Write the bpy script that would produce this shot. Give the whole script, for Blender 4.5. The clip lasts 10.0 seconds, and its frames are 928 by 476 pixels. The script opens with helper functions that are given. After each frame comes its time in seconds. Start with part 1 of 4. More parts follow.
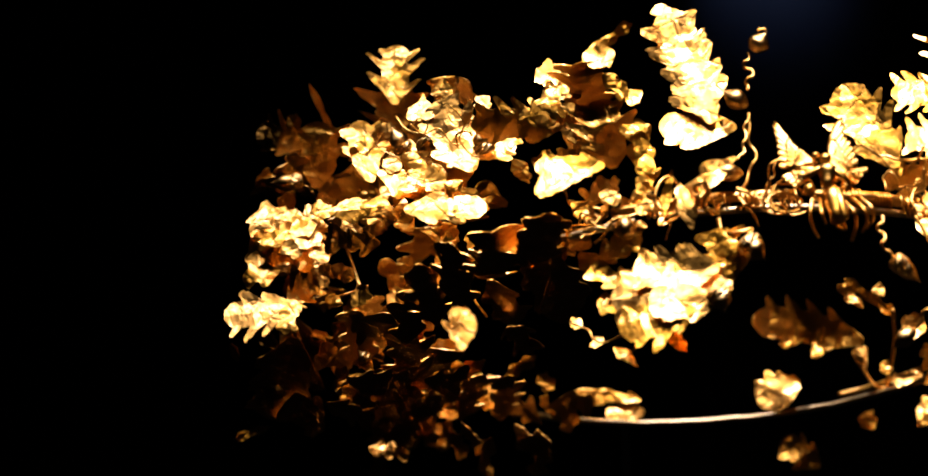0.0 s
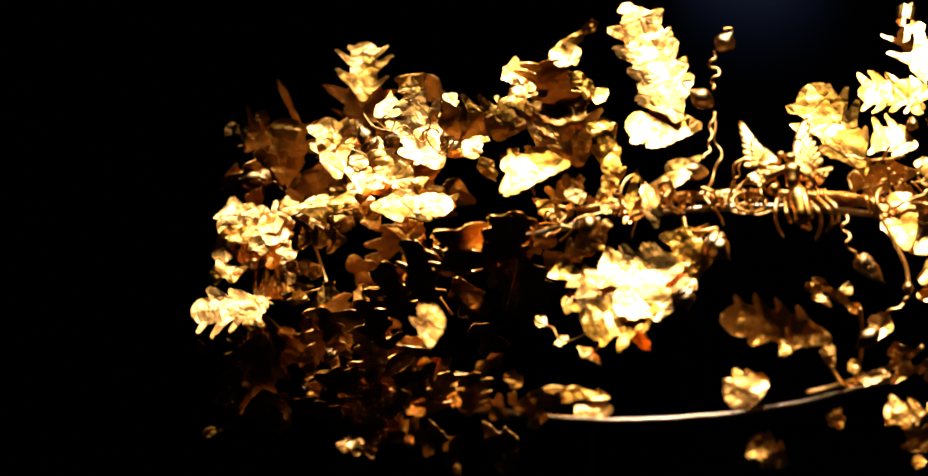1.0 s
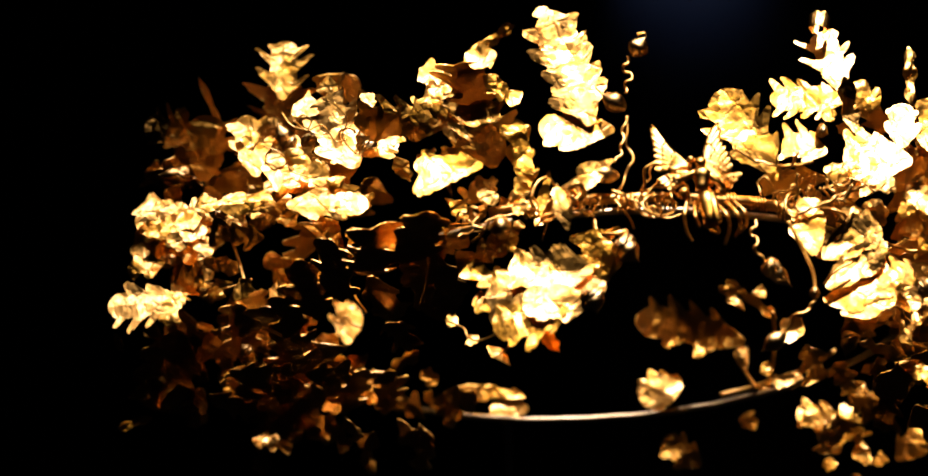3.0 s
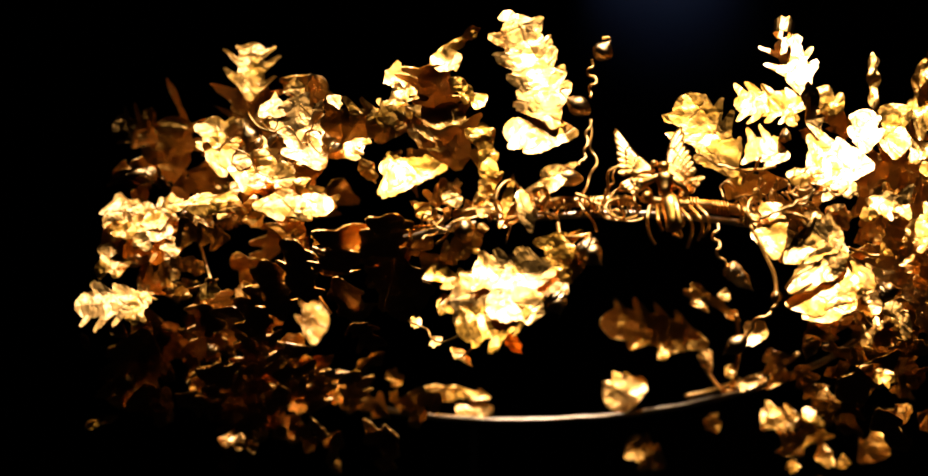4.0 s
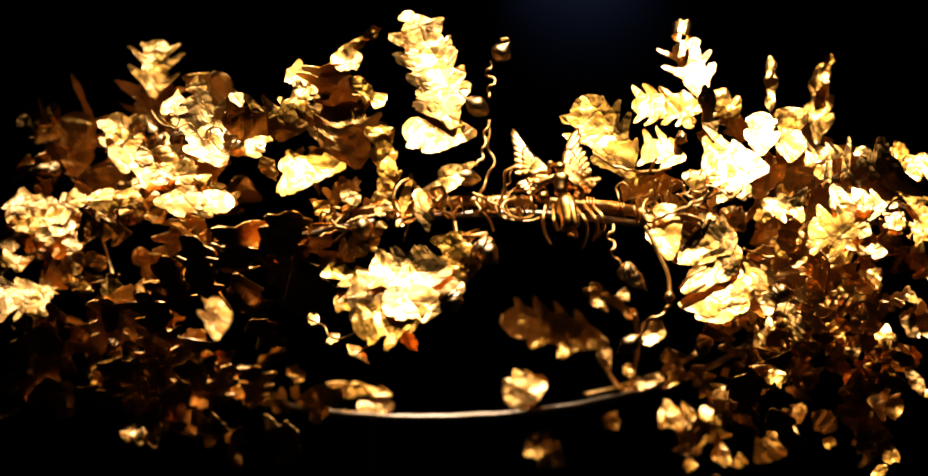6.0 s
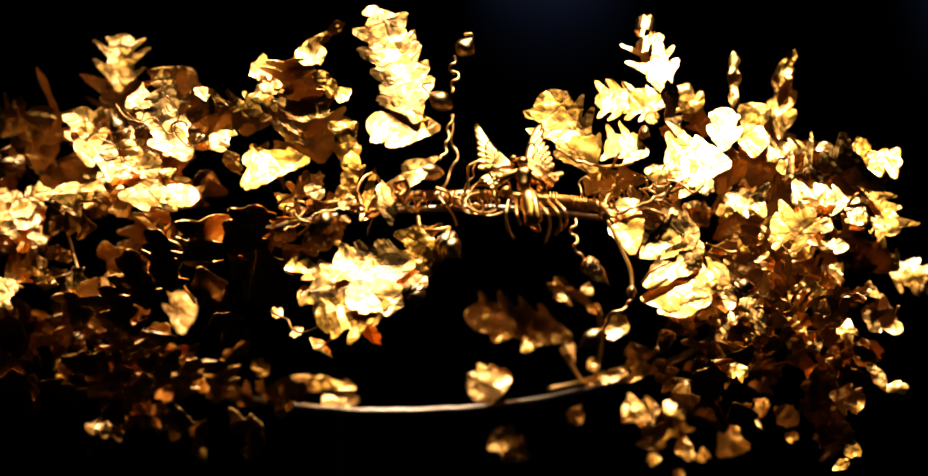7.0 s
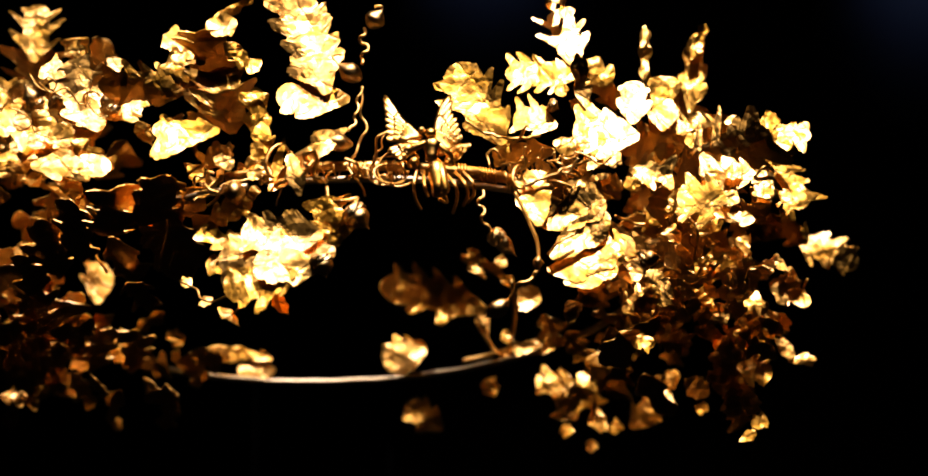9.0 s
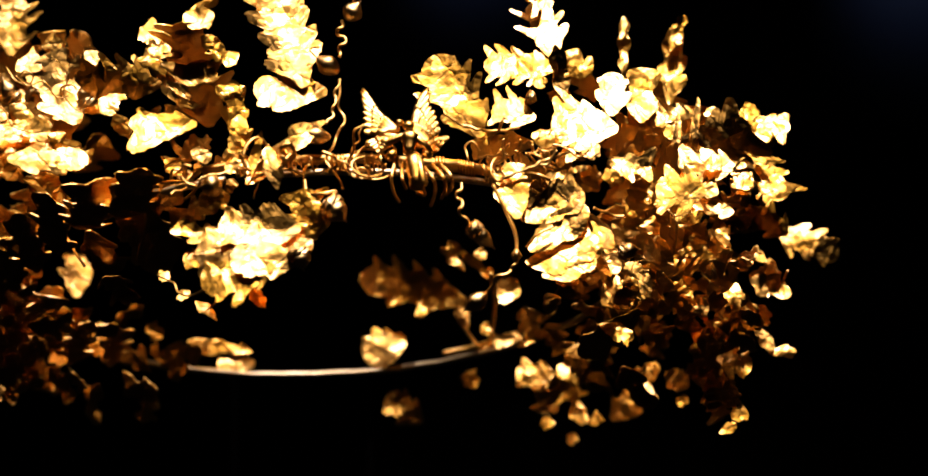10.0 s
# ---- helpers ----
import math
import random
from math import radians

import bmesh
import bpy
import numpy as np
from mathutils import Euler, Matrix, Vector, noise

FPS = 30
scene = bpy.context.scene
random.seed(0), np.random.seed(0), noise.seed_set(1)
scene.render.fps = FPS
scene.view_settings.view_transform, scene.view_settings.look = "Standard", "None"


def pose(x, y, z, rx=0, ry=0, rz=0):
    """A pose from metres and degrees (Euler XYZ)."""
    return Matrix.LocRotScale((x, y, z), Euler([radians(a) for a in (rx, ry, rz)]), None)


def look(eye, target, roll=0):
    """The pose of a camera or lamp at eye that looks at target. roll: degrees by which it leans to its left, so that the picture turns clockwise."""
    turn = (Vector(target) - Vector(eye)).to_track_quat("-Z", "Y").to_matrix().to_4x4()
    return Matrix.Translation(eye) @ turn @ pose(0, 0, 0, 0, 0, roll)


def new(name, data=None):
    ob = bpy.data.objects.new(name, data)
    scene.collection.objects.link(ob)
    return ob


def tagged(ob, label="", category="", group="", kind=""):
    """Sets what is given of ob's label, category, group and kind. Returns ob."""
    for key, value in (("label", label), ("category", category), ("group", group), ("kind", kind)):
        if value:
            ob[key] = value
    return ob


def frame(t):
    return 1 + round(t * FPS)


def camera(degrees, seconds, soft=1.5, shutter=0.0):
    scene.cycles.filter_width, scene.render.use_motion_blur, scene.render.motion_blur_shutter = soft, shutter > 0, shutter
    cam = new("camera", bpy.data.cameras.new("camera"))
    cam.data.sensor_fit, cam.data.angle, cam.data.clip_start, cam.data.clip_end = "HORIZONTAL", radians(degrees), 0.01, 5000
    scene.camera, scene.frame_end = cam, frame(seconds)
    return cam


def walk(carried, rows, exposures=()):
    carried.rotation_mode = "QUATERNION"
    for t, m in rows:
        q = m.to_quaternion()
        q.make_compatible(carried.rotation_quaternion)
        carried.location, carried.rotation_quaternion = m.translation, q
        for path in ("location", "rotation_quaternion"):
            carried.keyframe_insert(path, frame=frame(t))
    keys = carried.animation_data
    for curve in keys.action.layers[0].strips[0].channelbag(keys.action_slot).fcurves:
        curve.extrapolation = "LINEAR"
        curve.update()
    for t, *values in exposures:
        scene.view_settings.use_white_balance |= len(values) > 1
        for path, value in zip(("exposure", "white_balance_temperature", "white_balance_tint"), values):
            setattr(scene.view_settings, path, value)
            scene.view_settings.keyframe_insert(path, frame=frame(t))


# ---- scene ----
# a gold oak wreath in a dark museum case; millimetres are turned into metres by MM
MM = 0.001

# ---- camera ----
cam = camera(16.0, 10.0, soft=1.8)
cam.data.dof.use_dof = True
cam.data.dof.focus_distance = 0.85
cam.data.dof.aperture_fstop = 14.0
PATH = [
    (0.0, pose(-0.02374, -0.88443, -0.00313, 90.279, 1.794, 4.304)),
    (0.5, pose(-0.02057, -0.88366, -0.00235, 90.184, 1.647, 4.209)),
    (1.0, pose(-0.01763, -0.88397, -0.00184, 90.131, 1.505, 4.132)),
    (1.5, pose(-0.01454, -0.88496, -0.00140, 90.098, 1.209, 3.958)),
    (2.0, pose(-0.01157, -0.88603, -0.00142, 90.088, 0.954, 3.695)),
    (2.5, pose(-0.00944, -0.88848, -0.00120, 90.051, 0.906, 3.431)),
    (4.0, pose(-0.00394, -0.89555, 0.00025, 89.981, 0.376, 2.907)),
    (4.5, pose(-0.00135, -0.89651, 0.00093, 89.930, 0.273, 2.598)),
    (5.0, pose(0.00059, -0.89785, 0.00124, 89.924, 0.113, 2.274)),
    (5.5, pose(0.00288, -0.90061, 0.00103, 89.925, -0.051, 1.949)),
    (7.0, pose(0.00673, -0.90603, 0.00025, 89.853, -0.286, 1.210)),
    (7.5, pose(0.00973, -0.90670, 0.00001, 89.785, -0.342, 0.970)),
    (8.0, pose(0.01299, -0.90796, -0.00003, 89.696, -0.471, 0.814)),
    (8.5, pose(0.01610, -0.91050, -0.00059, 89.649, -0.563, 0.615)),
    (9.0, pose(0.01897, -0.91171, -0.00162, 89.492, -0.551, 0.457)),
    (9.5, pose(0.02062, -0.91190, -0.00136, 89.390, -0.483, 0.331)),
    (10.0, pose(0.02133, -0.90901, -0.00045, 89.289, -0.401, 0.243)),
]
walk(cam, PATH, exposures=[(0.0, 0.24), (2.5, 0.18), (4.0, 0.0), (5.5, -0.06), (8.5, -0.04), (10.0, 0.1)])

# ---- light: small spotlights in the top of the case, in an unlit room ----
world = bpy.data.worlds.new("world")
scene.world = world
world.use_nodes = True
world.node_tree.nodes["Background"].inputs[0].default_value = (0.004, 0.005, 0.008, 1)
world.node_tree.nodes["Background"].inputs[1].default_value = 0.0


def spot(name, eye, target, watts, angle, blend, radius, colour):
    data = bpy.data.lights.new(name, "SPOT")
    data.energy, data.spot_size, data.spot_blend, data.shadow_soft_size, data.color = watts, radians(angle), blend, radius, colour
    ob = new(name, data)
    ob.matrix_world = look(eye, target)
    return ob


spot("spotlight_front", (0.12, -0.36, 0.86), (0.032, -0.085, 0.02), 53, 27.5, 0.9, 0.018, (1.0, 0.775, 0.665))
spot("spotlight_side", (-0.36, -0.30, 0.84), (-0.115, -0.03, 0.03), 15.5, 23, 0.9, 0.018, (1.0, 0.775, 0.665))
spot("spotlight_wall", (0.010, 0.925, 0.215), (0.014, 1.0, 0.172), 0.16, 66, 1.0, 0.01, (0.50, 0.64, 1.0))
spot("spotlight_wall", (0.275, 0.925, 0.215), (0.275, 1.0, 0.164), 0.2, 66, 1.0, 0.01, (0.50, 0.64, 1.0))


# ---- materials ----
def material(name):
    m = bpy.data.materials.new(name)
    m.use_nodes = True
    return m, m.node_tree.nodes, m.node_tree.links, m.node_tree.nodes["Principled BSDF"]


def gold(name, light, deep, rough, wrinkle=0.12, veins=0.0, facets=0.0):
    """Hammered sheet gold: tone varies from piece to piece, with worn reddish patches, fine creases and scratches."""
    m, n, l, p = material(name)
    n.remove(p)
    p = n.new("ShaderNodeBsdfAnisotropic")
    p.distribution = "BECKMANN"
    # overexposed highlights painted in: a second, tighter gloss in a paler colour
    pale_highlight = n.new("ShaderNodeBsdfAnisotropic")
    pale_highlight.distribution = "BECKMANN"
    pale_highlight.inputs["Roughness"].default_value = rough - 0.17
    pale_highlight.inputs["Color"].default_value = (1.0, 0.88, 0.72, 1)
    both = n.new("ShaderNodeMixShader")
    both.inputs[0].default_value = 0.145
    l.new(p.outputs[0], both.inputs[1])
    l.new(pale_highlight.outputs[0], both.inputs[2])
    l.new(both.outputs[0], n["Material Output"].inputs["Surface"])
    co = n.new("ShaderNodeTexCoord")
    info = n.new("ShaderNodeObjectInfo")
    big = n.new("ShaderNodeTexNoise")
    big.inputs["Scale"].default_value, big.inputs["Detail"].default_value = 160, 4
    fine = n.new("ShaderNodeTexNoise")
    fine.inputs["Scale"].default_value, fine.inputs["Detail"].default_value = 900, 6
    cell = n.new("ShaderNodeTexVoronoi")
    cell.feature = "DISTANCE_TO_EDGE"
    cell.inputs["Scale"].default_value = 150
    warp, bent = n.new("ShaderNodeTexNoise"), n.new("ShaderNodeVectorMath")
    warp.inputs["Scale"].default_value = 240
    l.new(co.outputs["Object"], warp.inputs["Vector"])
    bent.operation = "MULTIPLY_ADD"
    l.new(warp.outputs["Color"], bent.inputs[0])
    bent.inputs[1].default_value = (0.004, 0.004, 0.004)
    l.new(co.outputs["Object"], bent.inputs[2])
    for tex in (big, fine):
        l.new(co.outputs["Object"], tex.inputs["Vector"])
    l.new(bent.outputs[0], cell.inputs["Vector"])
    add = n.new("ShaderNodeMath")
    add.operation = "MULTIPLY_ADD"
    geo, mixed = n.new("ShaderNodeNewGeometry"), n.new("ShaderNodeMath")
    mixed.operation = "ADD"
    l.new(info.outputs["Random"], mixed.inputs[0])
    l.new(geo.outputs["Random Per Island"], mixed.inputs[1])
    wrap = n.new("ShaderNodeMath")
    wrap.operation = "FRACT"
    l.new(mixed.outputs[0], wrap.inputs[0])
    l.new(wrap.outputs[0], add.inputs[0])
    add.inputs[1].default_value = 0.55
    l.new(big.outputs["Fac"], add.inputs[2])
    ramp = n.new("ShaderNodeValToRGB")
    ramp.color_ramp.elements[0].position, ramp.color_ramp.elements[0].color = 0.45, (*light, 1)
    ramp.color_ramp.elements[1].position, ramp.color_ramp.elements[1].color = 1.1, (*deep, 1)
    l.new(add.outputs[0], ramp.inputs[0])
    l.new(ramp.outputs[0], p.inputs["Color"])
    rr = n.new("ShaderNodeMapRange")
    rr.inputs["To Min"].default_value, rr.inputs["To Max"].default_value = rough - 0.08, rough + 0.08
    l.new(fine.outputs["Fac"], rr.inputs["Value"])
    l.new(rr.outputs[0], p.inputs["Roughness"])
    b1 = n.new("ShaderNodeBump")
    b1.inputs["Strength"].default_value, b1.inputs["Distance"].default_value = wrinkle, 0.0003
    crease = n.new("ShaderNodeMapRange")
    crease.inputs["From Max"].default_value = 0.09
    l.new(cell.outputs["Distance"], crease.inputs["Value"])
    l.new(crease.outputs[0], b1.inputs["Height"])
    # crumpled foil: flat facets of two sizes, each tilted its own way
    tilt = geo.outputs["Normal"]
    for size, amount in ((210, facets), (520, facets * 0.6)):
        patch, off, both_n = n.new("ShaderNodeTexVoronoi"), n.new("ShaderNodeVectorMath"), n.new("ShaderNodeVectorMath")
        patch.inputs["Scale"].default_value = size
        l.new(bent.outputs[0], patch.inputs["Vector"])
        off.operation, both_n.operation = "SUBTRACT", "MULTIPLY_ADD"
        l.new(patch.outputs["Color"], off.inputs[0])
        off.inputs[1].default_value = (0.5, 0.5, 0.5)
        l.new(off.outputs[0], both_n.inputs[0])
        both_n.inputs[1].default_value = (amount, amount, amount)
        l.new(tilt, both_n.inputs[2])
        unit = n.new("ShaderNodeVectorMath")
        unit.operation = "NORMALIZE"
        l.new(both_n.outputs[0], unit.inputs[0])
        tilt = unit.outputs[0]
    l.new(tilt, b1.inputs["Normal"])
    b2 = n.new("ShaderNodeBump")
    b2.inputs["Strength"].default_value, b2.inputs["Distance"].default_value = 0.12, 0.0002
    l.new(fine.outputs["Fac"], b2.inputs["Height"])
    l.new(b1.outputs[0], b2.inputs["Normal"])
    for lobe in (p, pale_highlight):
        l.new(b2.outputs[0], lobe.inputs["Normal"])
    if veins:
        # side veins that leave the midrib aslant, 2.6 mm apart
        sep, away = n.new("ShaderNodeSeparateXYZ"), n.new("ShaderNodeMath")
        l.new(co.outputs["Object"], sep.inputs[0])
        away.operation = "ABSOLUTE"
        l.new(sep.outputs["Y"], away.inputs[0])
        slant, turn, ridge = n.new("ShaderNodeMath"), n.new("ShaderNodeMath"), n.new("ShaderNodeMath")
        slant.operation, turn.operation, ridge.operation = "MULTIPLY_ADD", "MULTIPLY", "PINGPONG"
        l.new(away.outputs[0], slant.inputs[0])
        slant.inputs[1].default_value = -0.9
        l.new(sep.outputs["X"], slant.inputs[2])
        l.new(slant.outputs[0], turn.inputs[0])
        turn.inputs[1].default_value = 380
        l.new(turn.outputs[0], ridge.inputs[0])
        ridge.inputs[1].default_value = 0.5
        thin = n.new("ShaderNodeMath")
        thin.operation = "POWER"
        l.new(ridge.outputs[0], thin.inputs[0])
        thin.inputs[1].default_value = 3.0
        b3 = n.new("ShaderNodeBump")
        b3.inputs["Strength"].default_value, b3.inputs["Distance"].default_value = veins, 0.001
        l.new(thin.outputs[0], b3.inputs["Height"])
        l.new(b2.outputs[0], b3.inputs["Normal"])
        for lobe in (p, pale_highlight):
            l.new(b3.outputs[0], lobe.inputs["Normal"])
    return m


def dark(name, colour, rough, scale):
    m, n, l, p = material(name)
    tex = n.new("ShaderNodeTexNoise")
    tex.inputs["Scale"].default_value, tex.inputs["Detail"].default_value = scale, 5
    ramp = n.new("ShaderNodeValToRGB")
    ramp.color_ramp.elements[0].color = (*[c * 0.7 for c in colour], 1)
    ramp.color_ramp.elements[1].color = (*[c * 1.3 for c in colour], 1)
    l.new(tex.outputs["Fac"], ramp.inputs[0])
    l.new(ramp.outputs[0], p.inputs["Base Color"])
    p.inputs["Roughness"].default_value = rough
    p.inputs["Specular IOR Level"].default_value = 0.0
    bump = n.new("ShaderNodeBump")
    bump.inputs["Strength"].default_value, bump.inputs["Distance"].default_value = 0.2, 0.001
    l.new(tex.outputs["Fac"], bump.inputs["Height"])
    l.new(bump.outputs[0], p.inputs["Normal"])
    return m


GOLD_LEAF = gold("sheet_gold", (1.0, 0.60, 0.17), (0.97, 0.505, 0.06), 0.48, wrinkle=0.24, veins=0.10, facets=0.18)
GOLD_WIRE = gold("gold_wire", (1.0, 0.62, 0.18), (0.96, 0.51, 0.09), 0.47, 0.05, facets=0.08)
GOLD_ACORN = gold("embossed_gold", (1.0, 0.73, 0.33), (0.92, 0.58, 0.20), 0.50, 0.1)
SILVERY = gold("pale_tube_gold", (0.90, 0.80, 0.60), (0.76, 0.63, 0.40), 0.48, 0.05)
BLACK_CLOTH = dark("black_cloth", (0.0006, 0.0006, 0.0007), 1.0, 900)
BLACK_PAINT = dark("black_paint", (0.012, 0.012, 0.014), 0.8, 60)
BLUE_PANEL = dark("blue_black_panel", (0.045, 0.05, 0.075), 0.75, 40)


# ---- mesh helpers ----
def mesh_of(name, verts, faces, mat, smooth=False):
    me = bpy.data.meshes.new(name)
    me.from_pydata(verts, [], faces)
    me.materials.append(mat)
    if smooth:
        me.polygons.foreach_set("use_smooth", [True] * len(me.polygons))
    me.update()
    return me


def part(name, me, parent, label="", place=None):
    ob = new(name, me)
    ob.parent = parent
    ob.matrix_parent_inverse = parent.matrix_basis.inverted() if parent.parent is None else Matrix()
    ob.matrix_basis = place or Matrix()
    return tagged(ob, label)


def box(name, size, at, mat, bevel=0.004):
    bm = bmesh.new()
    bmesh.ops.create_cube(bm, size=1.0)
    bmesh.ops.scale(bm, vec=size, verts=bm.verts)
    bmesh.ops.bevel(bm, geom=bm.edges[:], offset=bevel, segments=2, affect="EDGES")
    me = bpy.data.meshes.new(name)
    bm.to_mesh(me)
    bm.free()
    me.materials.append(mat)
    ob = new(name, me)
    ob.location = at
    return ob


def sweep(points, radius, sides=8, taper=None):
    """Vertices and faces of a round wire through the points."""
    pts = [Vector(p) for p in points]
    verts, faces = [], []
    ref = Vector((0.31, 0.87, 0.37))
    for i, p in enumerate(pts):
        t = (pts[min(i + 1, len(pts) - 1)] - pts[max(i - 1, 0)]).normalized()
        a = ref - t * ref.dot(t)
        a.normalize()
        ref = a
        b = t.cross(a)
        r = radius * (taper(i / (len(pts) - 1)) if taper else 1.0)
        for k in range(sides):
            w = 2 * math.pi * k / sides
            verts.append(p + (a * math.cos(w) + b * math.sin(w)) * r)
    for i in range(len(pts) - 1):
        for k in range(sides):
            q = (k + 1) % sides
            faces.append((i * sides + k, i * sides + q, (i + 1) * sides + q, (i + 1) * sides + k))
    faces.append(tuple(range(sides))[::-1])
    faces.append(tuple(range((len(pts) - 1) * sides, len(pts) * sides)))
    return verts, faces


def spline(keys, steps=8):
    """A smooth line through the keys (Catmull-Rom)."""
    k = [Vector(p) for p in keys]
    k = [2 * k[0] - k[1]] + k + [2 * k[-1] - k[-2]]
    out = []
    for i in range(1, len(k) - 2):
        for s in range(steps):
            t = s / steps
            out.append(0.5 * (2 * k[i] + (k[i + 1] - k[i - 1]) * t + (2 * k[i - 1] - 5 * k[i] + 4 * k[i + 1] - k[i + 2]) * t * t
                              + (3 * k[i] - k[i - 1] - 3 * k[i + 1] + k[i + 2]) * t ** 3))
    out.append(k[-2])
    return out


def revolve(profile, sides=16, ridges=0.0, seed=0):
    """A body turned round z from (radius, height) rows; ridges gives it an embossed surface."""
    rng = random.Random(seed)
    verts, faces = [], []
    for i, (r, h) in enumerate(profile):
        for k in range(sides):
            w = 2 * math.pi * k / sides
            q = r * (1 + ridges * (1 if (i + k) % 2 else -1) + rng.uniform(-0.03, 0.03))
            verts.append((q * math.cos(w), q * math.sin(w), h))
    for i in range(len(profile) - 1):
        for k in range(sides):
            j = (k + 1) % sides
            faces.append((i * sides + k, i * sides + j, (i + 1) * sides + j, (i + 1) * sides + k))
    faces.append(tuple(range(sides))[::-1])
    faces.append(tuple(range((len(profile) - 1) * sides, len(profile) * sides)))
    return verts, faces


# ---- the case ----
floor = tagged(box("floor", (4.0, 4.4, 0.1), (0, 0.0, -1.15), BLACK_PAINT), "black painted floor of the unlit room", "floor", kind="structure")
wall_back = tagged(box("wall_back", (1.965, 0.06, 2.7), (0.9475, 1.03, 0.2), BLUE_PANEL), "dark blue-black rear panel with a pool of light", "wall", kind="structure")
wall_side = tagged(box("wall_side", (1.965, 0.06, 2.7), (-1.0195, 1.02, 0.2), BLACK_PAINT), "black rear panel beside the blue one", "wall", kind="structure")
for wx in (-2.0, 2.0):
    tagged(box("wall", (0.06, 4.4, 2.7), (wx, -0.9, 0.2), BLACK_PAINT), "black side wall of the unlit room", "wall", kind="structure")
tagged(box("wall", (4.0, 0.06, 2.7), (0, -2.6, 0.2), BLACK_PAINT), "black wall of the unlit room", "wall", kind="structure")
tagged(box("ceiling", (4.1, 4.4, 0.06), (0, -0.8, 1.58), BLACK_PAINT), "black ceiling of the unlit room", "ceiling", kind="structure")

PLINTH_TOP = -0.090
plinth = box("display_plinth", (0.50, 0.36, 1.0255), (-0.02, -0.055, PLINTH_TOP - 0.51275), BLACK_CLOTH)
tagged(plinth, "black cloth-covered display plinth under the wreath", "plinth")

# ---- the wreath ----
wreath = new("wreath")
wreath.location = (-0.022, 0, PLINTH_TOP)
tagged(wreath, "ancient gold oak-leaf wreath with acorns and a winged figurine", "wreath")
CX, R = -22.0, 84.0


def ring(a, lift=0.0, r=R):
    """A point of the tilted circlet, in metres; a in degrees, 0 at the front, positive towards x."""
    x, y = CX + r * math.sin(radians(a)), -r * 0.95 * math.cos(radians(a))
    return Vector((x, y, -24.1 - 0.370 * y + 0.055 * (x - CX) + lift)) * MM


def add_tube(name, a0, a1, radius, mat, label, lift=0.0, wobble=0.0, knobs=0.08):
    rng = random.Random(int(a0 * 7 + a1))
    n = max(8, int(abs(a1 - a0) / 2.5))
    pts = [ring(a0 + (a1 - a0) * i / n, lift + rng.uniform(-wobble, wobble), R + rng.uniform(-wobble, wobble)) for i in range(n + 1)]
    return part(name, mesh_of(name, *sweep(pts, radius * MM, 10, lambda u: 1 + knobs * (noise.noise((u * 37, a0, 3)) + 0.6 * noise.noise((u * 90, a1, 5)))), mat, True), wreath, label)


add_tube("circlet", -10, 346, 1.0, SILVERY, "pale gold tube bent into a circle", 0.0, 0.12)
add_tube("branch", -18, 13, 1.3, GOLD_WIRE, "gold branch tube lashed to the circlet", 3.2, 0.15, 0.45)
add_tube("branch", 16, 42, 1.5, GOLD_WIRE, "gold branch tube lashed to the circlet", 3.0, 0.15, 0.45)

count = 0


